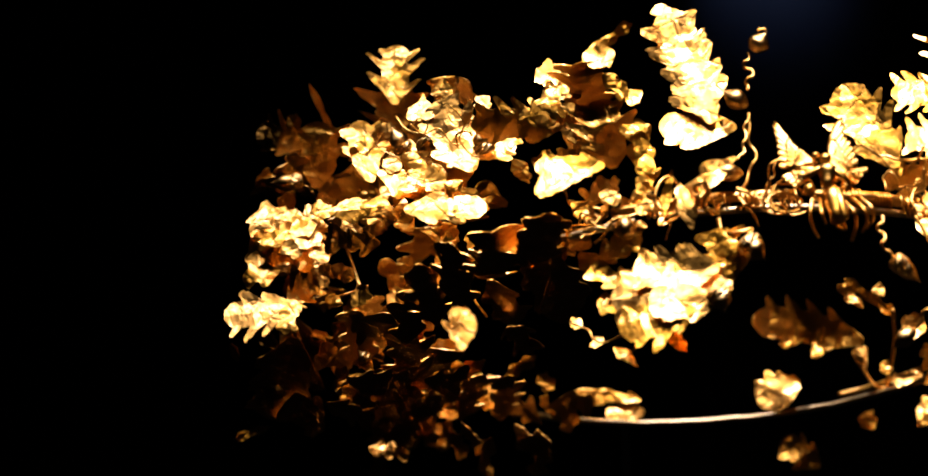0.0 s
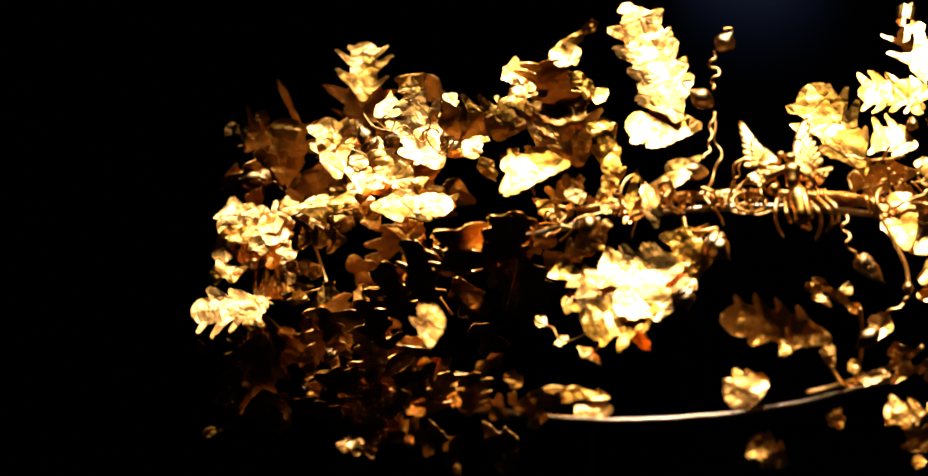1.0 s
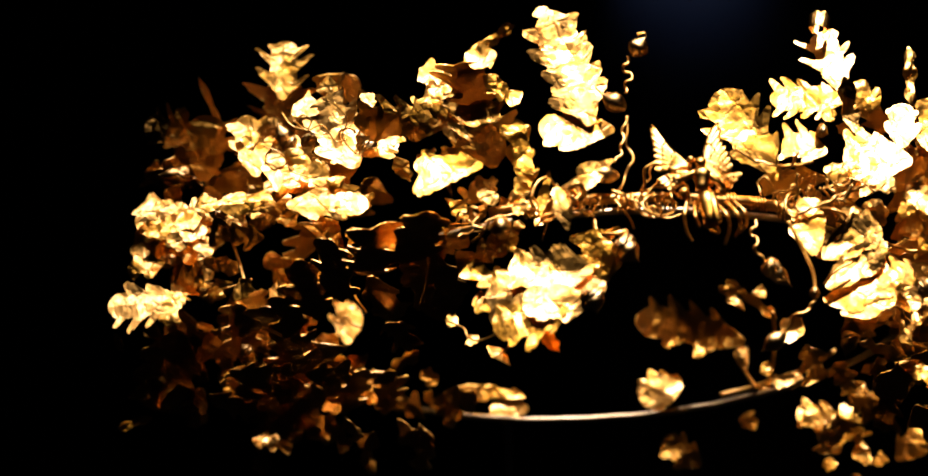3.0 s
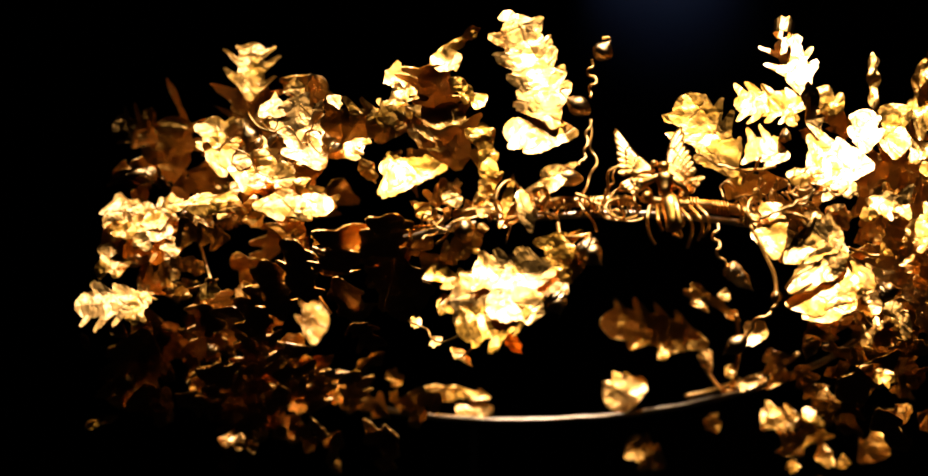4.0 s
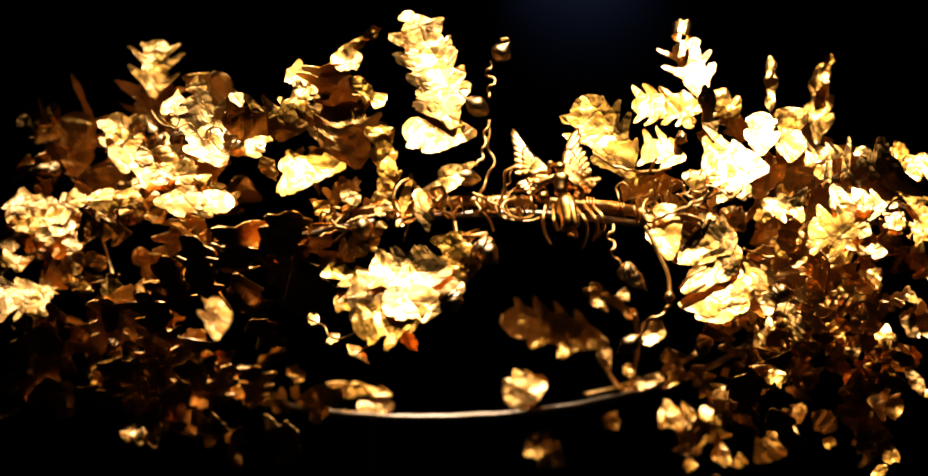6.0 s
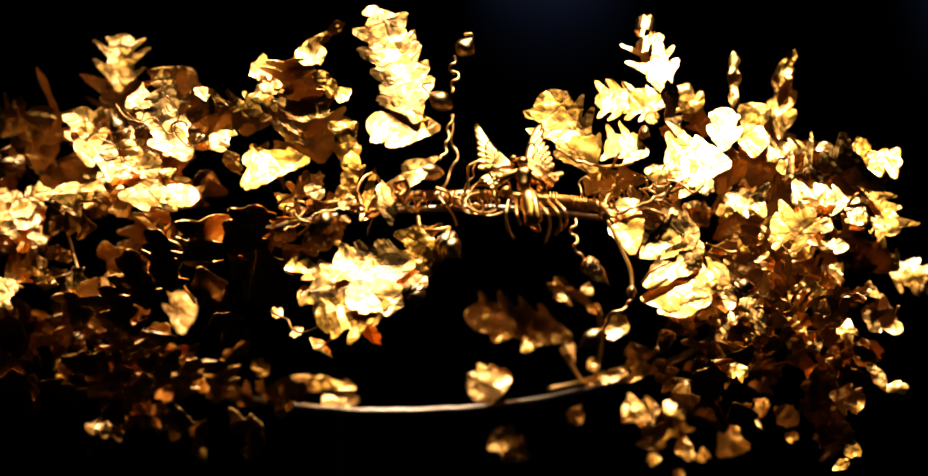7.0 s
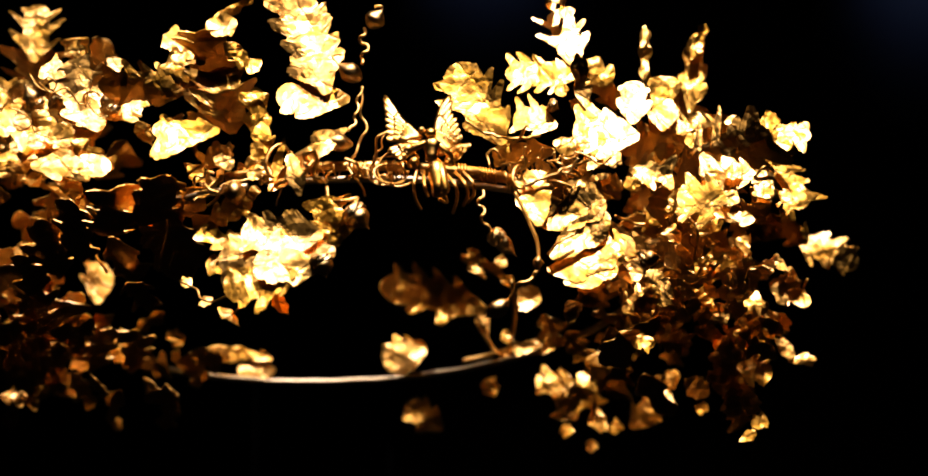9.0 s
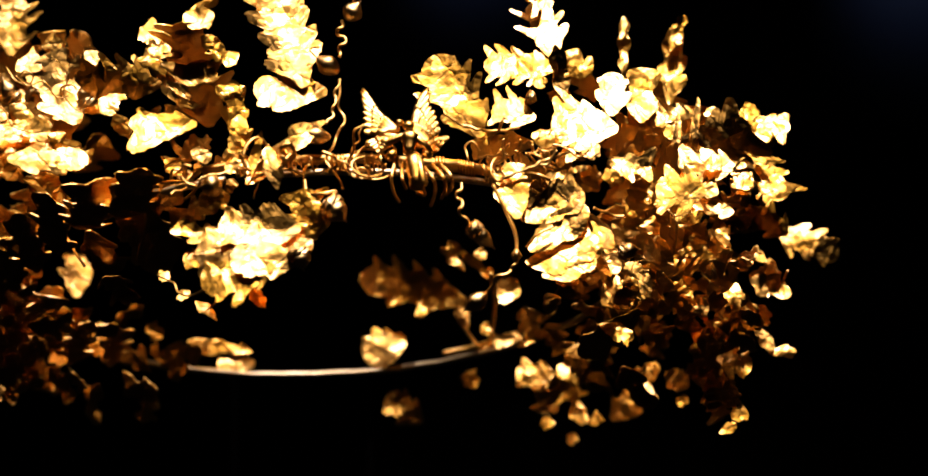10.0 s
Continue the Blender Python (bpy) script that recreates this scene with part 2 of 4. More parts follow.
def leaf_mesh(length, width, lobes, band, seed, crumple=1.0, left=None, right=None):
    """One oak leaf of crumpled sheet gold, lying along x, its face towards z: a body with finger-like lobes, pleats, folds and creases.
    left and right name the lobes of a side as (place along the leaf, reach, half-width along it); without them they are strewn."""
    rng = random.Random(seed)
    strewn = left is None
    crumple *= 0.3 if strewn and length < 0.0095 else 0.62
    sides = []
    for given in (right, left):
        if strewn:
            given = []
            for k in range(lobes):
                given.append(((k + rng.uniform(0.35, 0.75)) / (lobes + 0.15), width * (rng.uniform(0.04, 0.22) if length < 0.0095 else rng.uniform(0.12, 0.42)), 0.5 / lobes * rng.uniform(0.45, 0.95)))
        sides.append(given)
    shard = strewn and length < 0.0095
    most = max(lobes, *(len(g) for g in sides))
    nu, nv = min(64, 11 * most + 6), 12
    creases = [(rng.uniform(0.1, 0.9) * length, rng.uniform(-0.35, 0.35) * width, rng.uniform(0, math.pi), rng.choice((-1, 1)) * rng.uniform(0.04, 0.24)) for _ in range(9)]
    dents = [(rng.uniform(0.05, 1.0) * length, rng.uniform(-0.5, 0.5) * width, rng.uniform(0, math.pi), rng.uniform(0.14, 0.42) * length, rng.choice((-1, 1)) * rng.uniform(0.04, 0.20))
             for _ in range(4)]
    curl, fold, twist = (crumple * rng.uniform(-k, k) for k in (0.22, 0.22, 0.28))
    phase, lean = rng.uniform(-0.3, 0.3), rng.uniform(0.35, 0.75) if strewn else 0.8
    blunt = 1.3 if shard else 0.9 if strewn else 0.6
    tips = [[rng.uniform(-0.5, 0.35) for _ in g] for g in sides]
    ragged = [[rng.uniform(0.94, 1.05) for _ in range(nu + 1)] for _ in range(2)]
    bend = rng.uniform(-0.12, 0.12) if strewn else 0.0
    cut_base, cut_tip = rng.uniform(0.05, 0.5), rng.uniform(0.05, 0.6)
    P = np.zeros((nu + 1, nv + 1, 3))
    for i in range(nu + 1):
        u = i / nu
        env = min(1.0, 0.16 + u / 0.28) ** 0.8 * max(0.03, min(1.0, (1 - u) / 0.16)) ** 0.55
        if shard:
            env = min(1.0, 0.25 + u / cut_base) * max(0.1, min(1.0, (1 - u) / cut_tip))
        body = width * (0.5 if shard or not strewn else 0.34) * env
        for j in range(nv + 1):
            v = 2 * j / nv - 1
            e = int(v > 0)
            out, droop = 0.0, 0.0
            for (place, reach, half), tip in zip(sides[e], tips[e]):
                q = 1 - abs((u - place) / half) ** 2.2
                if q > 0 and reach * q ** blunt > out:
                    out, droop = reach * q ** blunt, tip
            y = v * (body + out)
            past = max(0.0, abs(y) - 0.75 * body)
            x = u * length + lean * past + bend * length * 0.2 * math.sin(3 * u)
            y *= 1 + (ragged[e][i] - 1) * abs(v) ** 3
            q = (u * lobes + phase + 0.12 * abs(v)) % 1.0
            step = (q / 0.75 if q < 0.75 else (1 - q) / 0.25) - 0.5
            h = band * step * length / lobes * 0.32 * (0.55 + 0.45 * abs(v)) + fold * abs(y) + curl * (u - 0.45) ** 2 * length + twist * (u - 0.5) * y
            h += crumple * droop * past * (1.0 if strewn else 0.45)
            for cx, cy, w, amp in creases:
                h += crumple * amp * abs((x - cx) * math.cos(w) + (y - cy) * math.sin(w))
            for cx, cy, w, reach, amp in dents:
                dx, dy = x - cx, y - cy
                h += crumple * amp * max(0.0, reach - abs(dx * math.cos(w) + dy * math.sin(w)) - 0.8 * abs(dy * math.cos(w) - dx * math.sin(w)))
            P[i, j] = x, y, h
    flat = P.reshape(-1, 3)
    A = np.c_[flat[:, :2], np.ones(len(flat))]
    flat[:, 2] -= A @ np.linalg.lstsq(A, flat[:, 2], rcond=None)[0]
    n = len(flat)
    back = flat - np.array((0, 0, 0.00022))
    verts = np.vstack([flat, back]).tolist()
    faces = []
    for i in range(nu):
        for j in range(nv):
            a, b = i * (nv + 1) + j, (i + 1) * (nv + 1) + j
            faces.append((a, b, b + 1, a + 1))
            faces.append((a + n, a + 1 + n, b + 1 + n, b + n))
    rim = [i * (nv + 1) for i in range(nu + 1)] + [nu * (nv + 1) + j for j in range(1, nv + 1)]
    rim += [i * (nv + 1) + nv for i in range(nu - 1, -1, -1)] + [j for j in range(nv - 1, 0, -1)]
    for a, b in zip(rim, rim[1:] + rim[:1]):
        faces.append((b, a, a + n, b + n))
    return verts, faces


def placed_leaf(x, y, z, tip_x, tip_z, width, side, up, lobes, band, crumple=1.0, left=None, right=None):
    """An oak leaf from its stalk (x, y, z) to its tip, seen from the front, in millimetres. side and up turn its face."""
    global count
    count += 1
    n = Vector((side, -1, up)).normalized()
    ax = Vector((tip_x - x, 0, tip_z - z))
    ax.y = max(-1.3, min(1.3, -(ax.x * n.x + ax.z * n.z) / n.y / ax.length)) * ax.length
    a = ax.normalized()
    b = n.cross(a).normalized()
    n = a.cross(b)
    spread = max(0.45, math.hypot(b.x, b.z))
    if left is not None:
        left, right = [[(u, reach / spread * MM, half) for u, reach, half in given] for given in (left, right)]
    verts, faces = leaf_mesh(ax.length * MM, width / spread * MM, lobes, band, count, crumple, left, right)
    m = Matrix((a, b, n)).transposed().to_4x4()
    m.translation = Vector((x, y - ax.y * 0.5, z)) * MM
    return verts, faces, m


def leaf(*numbers):
    verts, faces, m = placed_leaf(*numbers)
    return part("leaf", mesh_of("leaf", verts, faces, GOLD_LEAF), wreath, "", m)


def wire(keys, radius, label="", steps=8, wave=0.0, waves=0, name="tendril"):
    """A gold wire through keys in millimetres; waves of the given height make it a crinkled tendril."""
    pts = spline(keys, steps)
    n = len(pts) - 1
    if wave:
        pts = [p + Vector((math.sin(2 * math.pi * waves * i / n), 0.4 * math.cos(2 * math.pi * waves * i / n), 0.3 * math.sin(4 * math.pi * waves * i / n))) * wave
               * min(1, 4 * i / n, 4 * (n - i) / n) for i, p in enumerate(pts)]
    return part(name, mesh_of(name, *sweep([p * MM for p in pts], radius * MM, 7), GOLD_WIRE, True), wreath, label)


def acorn(at, tip, thick, label="gold acorn in its cup", cup=True):
    """An acorn from its stalk end to its tip, in millimetres."""
    global count
    count += 1
    a, b = Vector(at), Vector(tip)
    d = (b - a)
    length = d.length
    rows = [(math.sin(math.pi * (0.04 + 0.94 * i / 11)) ** 0.75 * thick / 2 * (1.0 if i < 8 else 1 - 0.10 * (i - 7)), length * (0.06 + 0.94 * i / 11)) for i in range(12)]
    rows.append((0.04 * thick, length * 1.08))
    m = d.to_track_quat("Z", "Y").to_matrix().to_4x4()
    m.translation = a * MM
    body = part("acorn", mesh_of("acorn", *revolve([(r * MM, h * MM) for r, h in rows], 16, 0.012, count), GOLD_ACORN, True), wreath, label, m)
    if cup:
        prof = [(0.18, 0.0), (0.42, 0.03), (0.54, 0.13), (0.57, 0.27), (0.545, 0.37), (0.50, 0.375)]
        part("cup", mesh_of("cup", *revolve([(r * thick * MM, h * length * MM) for r, h in prof], 16, 0.05, count), GOLD_ACORN), body, "scaly gold cup")
    return body


# left spray, upper
leaf(-108.4, 8.0, 38.0, -107.9, 54.3, 7.5, 0, 0.32, 3, 0.12, 0.7, ((0.30, 4.2, 0.10), (0.62, 4.2, 0.07), (0.85, 1.0, 0.05)), ((0.22, 3.2, 0.08), (0.52, 4.2, 0.08), (0.75, 2.9, 0.05)))
leaf(-106.0, 10.0, 32.4, -108.0, 41.3, 9.1, 0, -0.05, 2, 0.15, 0.7, ((0.30, 2.6, 0.12), (0.70, 1.0, 0.10)), ((0.40, 1.6, 0.12),))
leaf(-109.5, 12.0, 30.8, -108.5, 42.3, 14.7, 0, -0.17, 2, 0.2)
leaf(-59.2, -50.0, 29.1, -83.7, 29.8, 7.6, 0, -0.12, 4, 0.15, 0.9, ((0.30, 1.2, 0.10), (0.70, 1.5, 0.10)), ((0.28, 2.7, 0.06), (0.45, 3.0, 0.06), (0.62, 3.3, 0.06), (0.85, 1.8, 0.06)))
leaf(-85.7, -25.0, 34.7, -88.0, 42.9, 3.1, 0.3, -0.32, 2, 0.1)
leaf(-82.0, -30.0, 33.7, -81.9, 37.9, 3.4, 0, 0.55, 2, 0.1)
leaf(-133.7, 4.0, 27.2, -145.8, 32.1, 6.5, 0, -0.14, 3, 0.15, 1, ((0.30, 1.6, 0.10), (0.60, 1.9, 0.10)), ((0.15, 2.3, 0.08), (0.42, 4.2, 0.07), (0.70, 2.3, 0.06)))
leaf(-136.5, 3.0, 30.6, -134.8, 36.3, 3.9, 0, -0.17, 2, 0.1)
leaf(-130.4, 6.0, 16.0, -128.4, 33.8, 9.7, 0.1, -0.2, 3, 0.2, 1.2, ((0.30, 1.6, 0.10), (0.75, 3.2, 0.07)), ((0.50, 2.6, 0.10), (0.80, 3.2, 0.06)))
leaf(-127.1, 20.0, 30.6, -132.9, 45.2, 1.7, 0.3, -0.27, 2, 0.1)
leaf(-113.3, -10.0, 16.8, -117.5, 33.2, 7.0, 0, 0.44, 2, 0.06, 0.6, ((0.50, 1.9, 0.10), (0.80, 1.6, 0.10)), ((0.40, 2.9, 0.10), (0.70, 2.9, 0.10)))
leaf(-126.4, -5.0, 5.1, -147.5, 7.0, 9.6, -0.1, 0.46, 3, 0.2)
leaf(-127.6, -8.0, 1.4, -146.2, 3.0, 6.4, -0.1, 0.5, 3, 0.2)
leaf(-125.5, -8.0, -2.7, -148.8, -2.3, 7.7, -0.1, 0.42, 3, 0.3)
leaf(-139.1, -10.0, -6.1, -149.1, -7.7, 5.4, -0.1, 0.45, 2, 0.2)
leaf(-133.0, -14.0, -16.0, -153.6, -17.6, 7.0, 0, 0.48, 4, 0.1, 0.6, ((0.35, 2.9, 0.07), (0.55, 3.8, 0.08), (0.80, 2.2, 0.06)), ((0.35, 1.6, 0.10), (0.60, 2.5, 0.12)))
leaf(-133.7, -24.0, -14.1, -136.0, -22.6, 4.4, 0, 0.5, 2, 0.1)
leaf(-137.0, -10.0, -14.6, -129.0, -9.4, 7.4, 0.2, 0.3, 3, 0.2)
leaf(-123.0, -30.0, 8.7, -102.3, 10.5, 5.0, 0.05, 0.46, 2, 0.05, 0.7, ((0.30, 0.9, 0.10), (0.70, 1.2, 0.15)), ((0.20, 0.9, 0.10), (0.75, 0.9, 0.10)))
leaf(-108.9, -40.0, 18.8, -90.9, 10.4, 6.2, 0.05, 0.4, 3, 0.08, 0.9, ((0.40, 1.5, 0.12),), ((0.30, 1.5, 0.12), (0.70, 1.2, 0.10)))
leaf(-101.7, -46.0, 8.8, -80.7, 8.8, 6.1, 0.05, 0.52, 3, 0.05, 0.6, ((0.35, 1.2, 0.12), (0.75, 1.2, 0.08)), ((0.25, 1.2, 0.10), (0.60, 1.2, 0.10)))
leaf(-84.1, -37.0, 17.8, -94.3, 36.1, 10.2, 0, 0.38, 3, 0.06, 1, ((0.30, 2.2, 0.10), (0.70, 1.5, 0.10)), ((0.35, 3.4, 0.10), (0.60, 3.7, 0.08), (0.85, 1.5, 0.08)))
leaf(-80.5, -42.0, 20.8, -72.9, 27.9, 6.5, 0.1, 0.55, 3, 0.1)
leaf(-89.8, -20.0, 20.7, -105.2, 23.4, 6.9, 0, 0.38, 3, 0.2)
leaf(-102.9, -35.0, 22.6, -86.3, 13.7, 8.1, 0, 0.32, 3, 0.2)
leaf(-91.5, -44.0, 15.1, -80.3, 7.9, 4.9, 0.2, -0.07, 3, 0.2)
leaf(-108.4, 0.0, 32.8, -113.3, 26.4, 6.5, -0.2, 0.3, 2, 0.2)
leaf(-125.1, 15.0, 18.6, -121.8, 12.0, 9.9, 0, -0.3, 3, 0.1)
leaf(-89.7, -40.0, 4.4, -94.3, -0.2, 7.7, 0, 0.2, 3, 0.2)
leaf(-110.8, -20.0, 0.5, -125.1, 2.1, 6.3, 0, -0.3, 3, 0.2)
leaf(-92.1, -28.0, 36.8, -92.4, 43.1, 6.3, 0.3, -0.22, 2, 0.2)
leaf(-89.9, -30.0, 38.0, -93.8, 41.1, 4.1, -0.3, 0.3, 2, 0.2)

leaf(-101.2, -34.0, 32.2, -95.2, 36.0, 4.6, 0, 0.58, 2, 0.05, 0.6, ((0.80, 1.2, 0.10),), ((0.50, 1.2, 0.20),))
leaf(-84.5, -42.0, 21.7, -73.1, 25.1, 4.6, 0.1, 0.5, 3, 0.08, 0.8, ((0.30, 1.5, 0.10), (0.80, 0.9, 0.08)), ((0.60, 1.2, 0.10),))

# middle, upper
leaf(-49.3, -83.0, 17.2, -66.0, 17.5, 5.0, 0.1, 0.52, 2, 0.05, 0.5, ((0.35, 1.5, 0.10), (0.62, 5.0, 0.26)), ((0.20, 0.9, 0.10), (0.75, 1.2, 0.10)))
leaf(-46.4, -66.0, 45.6, -54.2, 43.5, 5.4, 0, 0.5, 2, 0.1)
leaf(-49.6, -68.0, 40.0, -40.6, 32.9, 3.6, 0.3, 0.3, 3, 0.2)
leaf(-54.4, -58.0, 31.4, -53.6, 44.5, 12.7, 0, -1.4, 3, 0.1)
leaf(-54.3, -60.0, 45.3, -41.9, 53.1, 2.7, 0, -0.02, 3, 0.15)
leaf(-60.0, -52.0, 39.1, -66.7, 43.0, 5.5, 0, 0.5, 2, 0.2)
leaf(-65.6, -54.0, 35.1, -56.5, 38.4, 6.1, 0, 0.48, 2, 0.2)
leaf(-67.3, -56.0, 35.0, -56.4, 30.4, 3.9, 0, 0.5, 3, 0.1)
leaf(-47.6, -62.0, 17.0, -50.8, 34.1, 13.2, 0, -0.06, 3, 0.2, 1.5)
leaf(-60.5, -58.0, 26.7, -53.7, 28.5, 6.3, 0, 0.25, 3, 0.2)
leaf(-38.4, -72.0, 11.6, -41.3, 28.9, 6.2, 0.3, 0.25, 3, 0.15, 1.4)
leaf(-44.7, -76.0, 3.7, -38.8, 13.4, 3.8, 0.2, -0.02, 3, 0.2)
leaf(-53.2, -78.0, 9.3, -45.8, 13.7, 5.9, 0, -0.17, 3, 0.3)

# tall leaf and the pale one under it
leaf(-22.8, -66.0, 27.0, -33.5, 56.2, 10.4, 0, 0.5, 5, 0.3, 0.5, ((0.18, 3.0, 0.09), (0.30, 1.0, 0.07), (0.44, 2.1, 0.06), (0.62, 3.1, 0.07), (0.80, 2.7, 0.06)), ((0.22, 2.7, 0.09), (0.38, 2.7, 0.07), (0.55, 2.5, 0.08), (0.66, 2.1, 0.06), (0.84, 1.8, 0.05)))
leaf(-37.1, -66.0, 55.1, -32.9, 56.2, 2.4, 0, 0.6, 2, 0.05, 0.24, ((0.50, 0.3, 0.30),), ((0.50, 0.3, 0.30),))
leaf(-17.0, -72.0, 25.9, -35.7, 26.8, 6.8, 0, 0.66, 3, 0.08, 0.27, ((0.45, 2.4, 0.20), (0.75, 1.5, 0.12)), ((0.50, 1.2, 0.15),))
leaf(-17.1, -84.0, 19.4, -36.4, 2.8, 3.8, 0.1, 0.32, 3, 0.06, 0.9, ((0.30, 0.9, 0.15),), ((0.25, 1.5, 0.12), (0.60, 0.7, 0.10)))
leaf(-36.3, -86.0, 2.2, -32.8, 15.6, 1.7, 0, 0.3, 2, 0.05, 0.7, ((0.50, 0.4, 0.20),), ((0.50, 0.4, 0.20),))
leaf(-28.3, -90.0, 1.3, -31.2, 11.8, 3.2, 0.15, 0.3, 2, 0.05, 0.7, ((0.40, 0.6, 0.20),), ((0.30, 0.9, 0.20),))

# lower middle
leaf(-22.4, -94.0, -8.5, -42.6, -8.5, 8.9, 0, 0.5, 3, 0.1, 0.6, ((0.90, 1.4, 0.06),), ((0.30, 1.4, 0.14), (0.62, 1.4, 0.07), (0.82, 1.2, 0.06)))
leaf(-19.2, -96.0, -12.8, -48.0, -15.1, 10.1, 0, 0.48, 4, 0.14, 0.6, ((0.30, 1.7, 0.10), (0.90, 1.4, 0.06)), ((0.10, 1.7, 0.06), (0.80, 1.7, 0.06)))
leaf(-23.7, -100.0, -16.7, -39.2, -15.6, 7.7, 0.05, 0.58, 2, 0.05, 0.6, ((0.20, 0.9, 0.10), (0.60, 0.9, 0.10)), ((0.40, 0.6, 0.10),))
leaf(-28.5, -101.0, -17.8, -46.3, -21.8, 8.0, -0.1, 0.42, 3, 0.15, 0.6, ((0.10, 2.3, 0.10), (0.40, 3.7, 0.10), (0.70, 1.4, 0.08)), ((0.80, 1.1, 0.06),))
leaf(-33.4, -93.0, -14.0, -46.4, -11.1, 6.4, 0, 0.4, 3, 0.2)
leaf(-40.4, -92.0, -14.3, -52.9, -7.0, 4.9, 0, 0.52, 3, 0.1)
leaf(-39.3, -92.0, -18.3, -51.6, -16.1, 4.6, 0, 0.5, 3, 0.2)
leaf(-37.6, -97.0, -24.0, -46.9, -20.4, 4.0, 0, 0.48, 2, 0.2)
leaf(-19.3, -90.0, -11.4, -22.5, 1.3, 11.0, 0, 0.17, 3, 0.12, 1.3)
leaf(-51.5, -86.0, -5.6, -40.7, -0.4, 5.5, 0, -0.1, 3, 0.1)
leaf(-47.8, -100.0, -26.4, -42.3, -30.9, 2.3, 0, 0.6, 2, 0.1)
leaf(-34.7, -98.0, -23.2, -30.4, -28.2, 2.9, 0, 0.45, 2, 0.1)
leaf(-96.1, 60.0, -30.6, -96.8, -18.2, 6.2, 0, 0.36, 2, 0.03, 0.3, ((0.50, 2.4, 0.10), (0.90, 1.4, 0.06)), ((0.45, 1.4, 0.30),))
leaf(-56.0, -80.0, -21.2, -59.3, -20.4, 2.1, 0, 0.5, 2, 0.1)
leaf(-50.9, -80.0, -24.5, -54.3, -26.7, 2.1, 0, 0.5, 2, 0.1)

# left spray, lower
leaf(-137.1, 6.0, -24.2, -144.0, -46.7, 13.9, 0, -0.22, 4, 0.15, 0.9, ((0.30, 1.9, 0.10), (0.60, 1.9, 0.10), (0.85, 1.6, 0.07)), ((0.30, 1.6, 0.10), (0.55, 2.3, 0.10), (0.80, 1.6, 0.07)))
leaf(-121.9, 0.0, -31.8, -127.2, -26.9, 8.1, 0, -0.32, 3, 0.2)
leaf(-118.9, -10.0, -30.2, -114.6, -32.7, 3.2, 0, 0.2, 2, 0.1)
leaf(-121.5, 37.0, -56.4, -110.1, -58.7, 4.0, 0, 0.15, 3, 0.2)
leaf(-113.8, 36.0, -53.6, -102.5, -49.3, 5.4, 0, -0.22, 3, 0.1)
leaf(-101.6, 40.0, -50.2, -103.0, -57.2, 5.1, 0, -0.05, 3, 0.2)
leaf(-96.3, 38.0, -48.4, -101.4, -46.7, 3.4, 0, 0.2, 2, 0.1)
leaf(-91.6, 45.0, -39.6, -86.8, -47.4, 5.1, 0, 0.05, 3, 0.2)
leaf(-93.1, 48.0, -56.5, -88.0, -59.9, 4.4, 0, 0, 2, 0.2)
leaf(-145.9, 10.0, -48.5, -155.2, -51.6, 2.6, 0, -0.05, 2, 0.1)
leaf(-131.8, 20.0, -48.2, -137.6, -51.6, 3.6, 0, -0.27, 2, 0.1)
leaf(-119.6, -14.0, -13.8, -113.2, -24.1, 9.6, 0, -0.32, 3, 0.1)
leaf(-108.6, -25.0, -16.0, -104.7, -11.7, 4.1, 0, 0.15, 3, 0.1)
leaf(-103.9, -25.0, -18.3, -97.6, -16.0, 3.5, 0, 0.1, 3, 0.1)
leaf(-125.6, -22.0, -13.6, -120.9, -15.2, 3.5, 0.2, 0.25, 2, 0.2)
leaf(-118.1, -25.0, -15.9, -114.1, -10.5, 4.1, -0.2, 0.2, 2, 0.1)
leaf(-89.7, -40.0, -11.8, -95.9, -8.0, 5.6, 0, -0.32, 3, 0.2)
leaf(-88.5, 45.0, -40.3, -84.3, -48.7, 4.1, 0, 0, 3, 0.2)
leaf(-154.1, 0.0, -25.3, -152.4, -30.2, 1.9, 0, -0.32, 2, 0.1)
leaf(-90.2, 45.0, -62.3, -87.7, -67.4, 3.4, 0, 0, 2, 0.1)
leaf(-69.4, 40.0, -41.7, -73.7, -37.5, 3.7, 0, -0.05, 2, 0.1)
leaf(-135.3, 5.0, -23.0, -141.8, -26.3, 3.3, 0, 0.1, 2, 0.1)

# right spray, upper
def curled_tip(at, radius, height, thick, seed):
    """A strip of sheet gold rolled into an open ring, seen a little from below, in millimetres."""
    rng = random.Random(seed)
    verts, faces, n = [], [], 14
    for i in range(n + 1):
        w = radians(-60 + 320 * i / n)
        r, top = radius * rng.uniform(0.92, 1.08), height * rng.uniform(0.8, 1.1)
        for q, h in ((r, 0.0), (r * 1.08, top), (r * 1.08 - thick, top), (r - thick, 0.0)):
            verts.append((q * math.cos(w) * MM, q * math.sin(w) * MM, h * MM))
    for i in range(n):
        for k in range(4):
            j = (k + 1) % 4
            faces.append((i * 4 + k, i * 4 + j, i * 4 + 4 + j, i * 4 + 4 + k))
    faces += [(0, 1, 2, 3), tuple(range(n * 4 + 3, n * 4 - 1, -1))]
    m = Matrix.Translation(Vector(at) * MM) @ pose(0, 0, 0, 30, 6, 150)
    return part("curled_tip", mesh_of("curled_tip", verts, faces, GOLD_LEAF), wreath, "tip of sheet gold rolled into a ring", m)


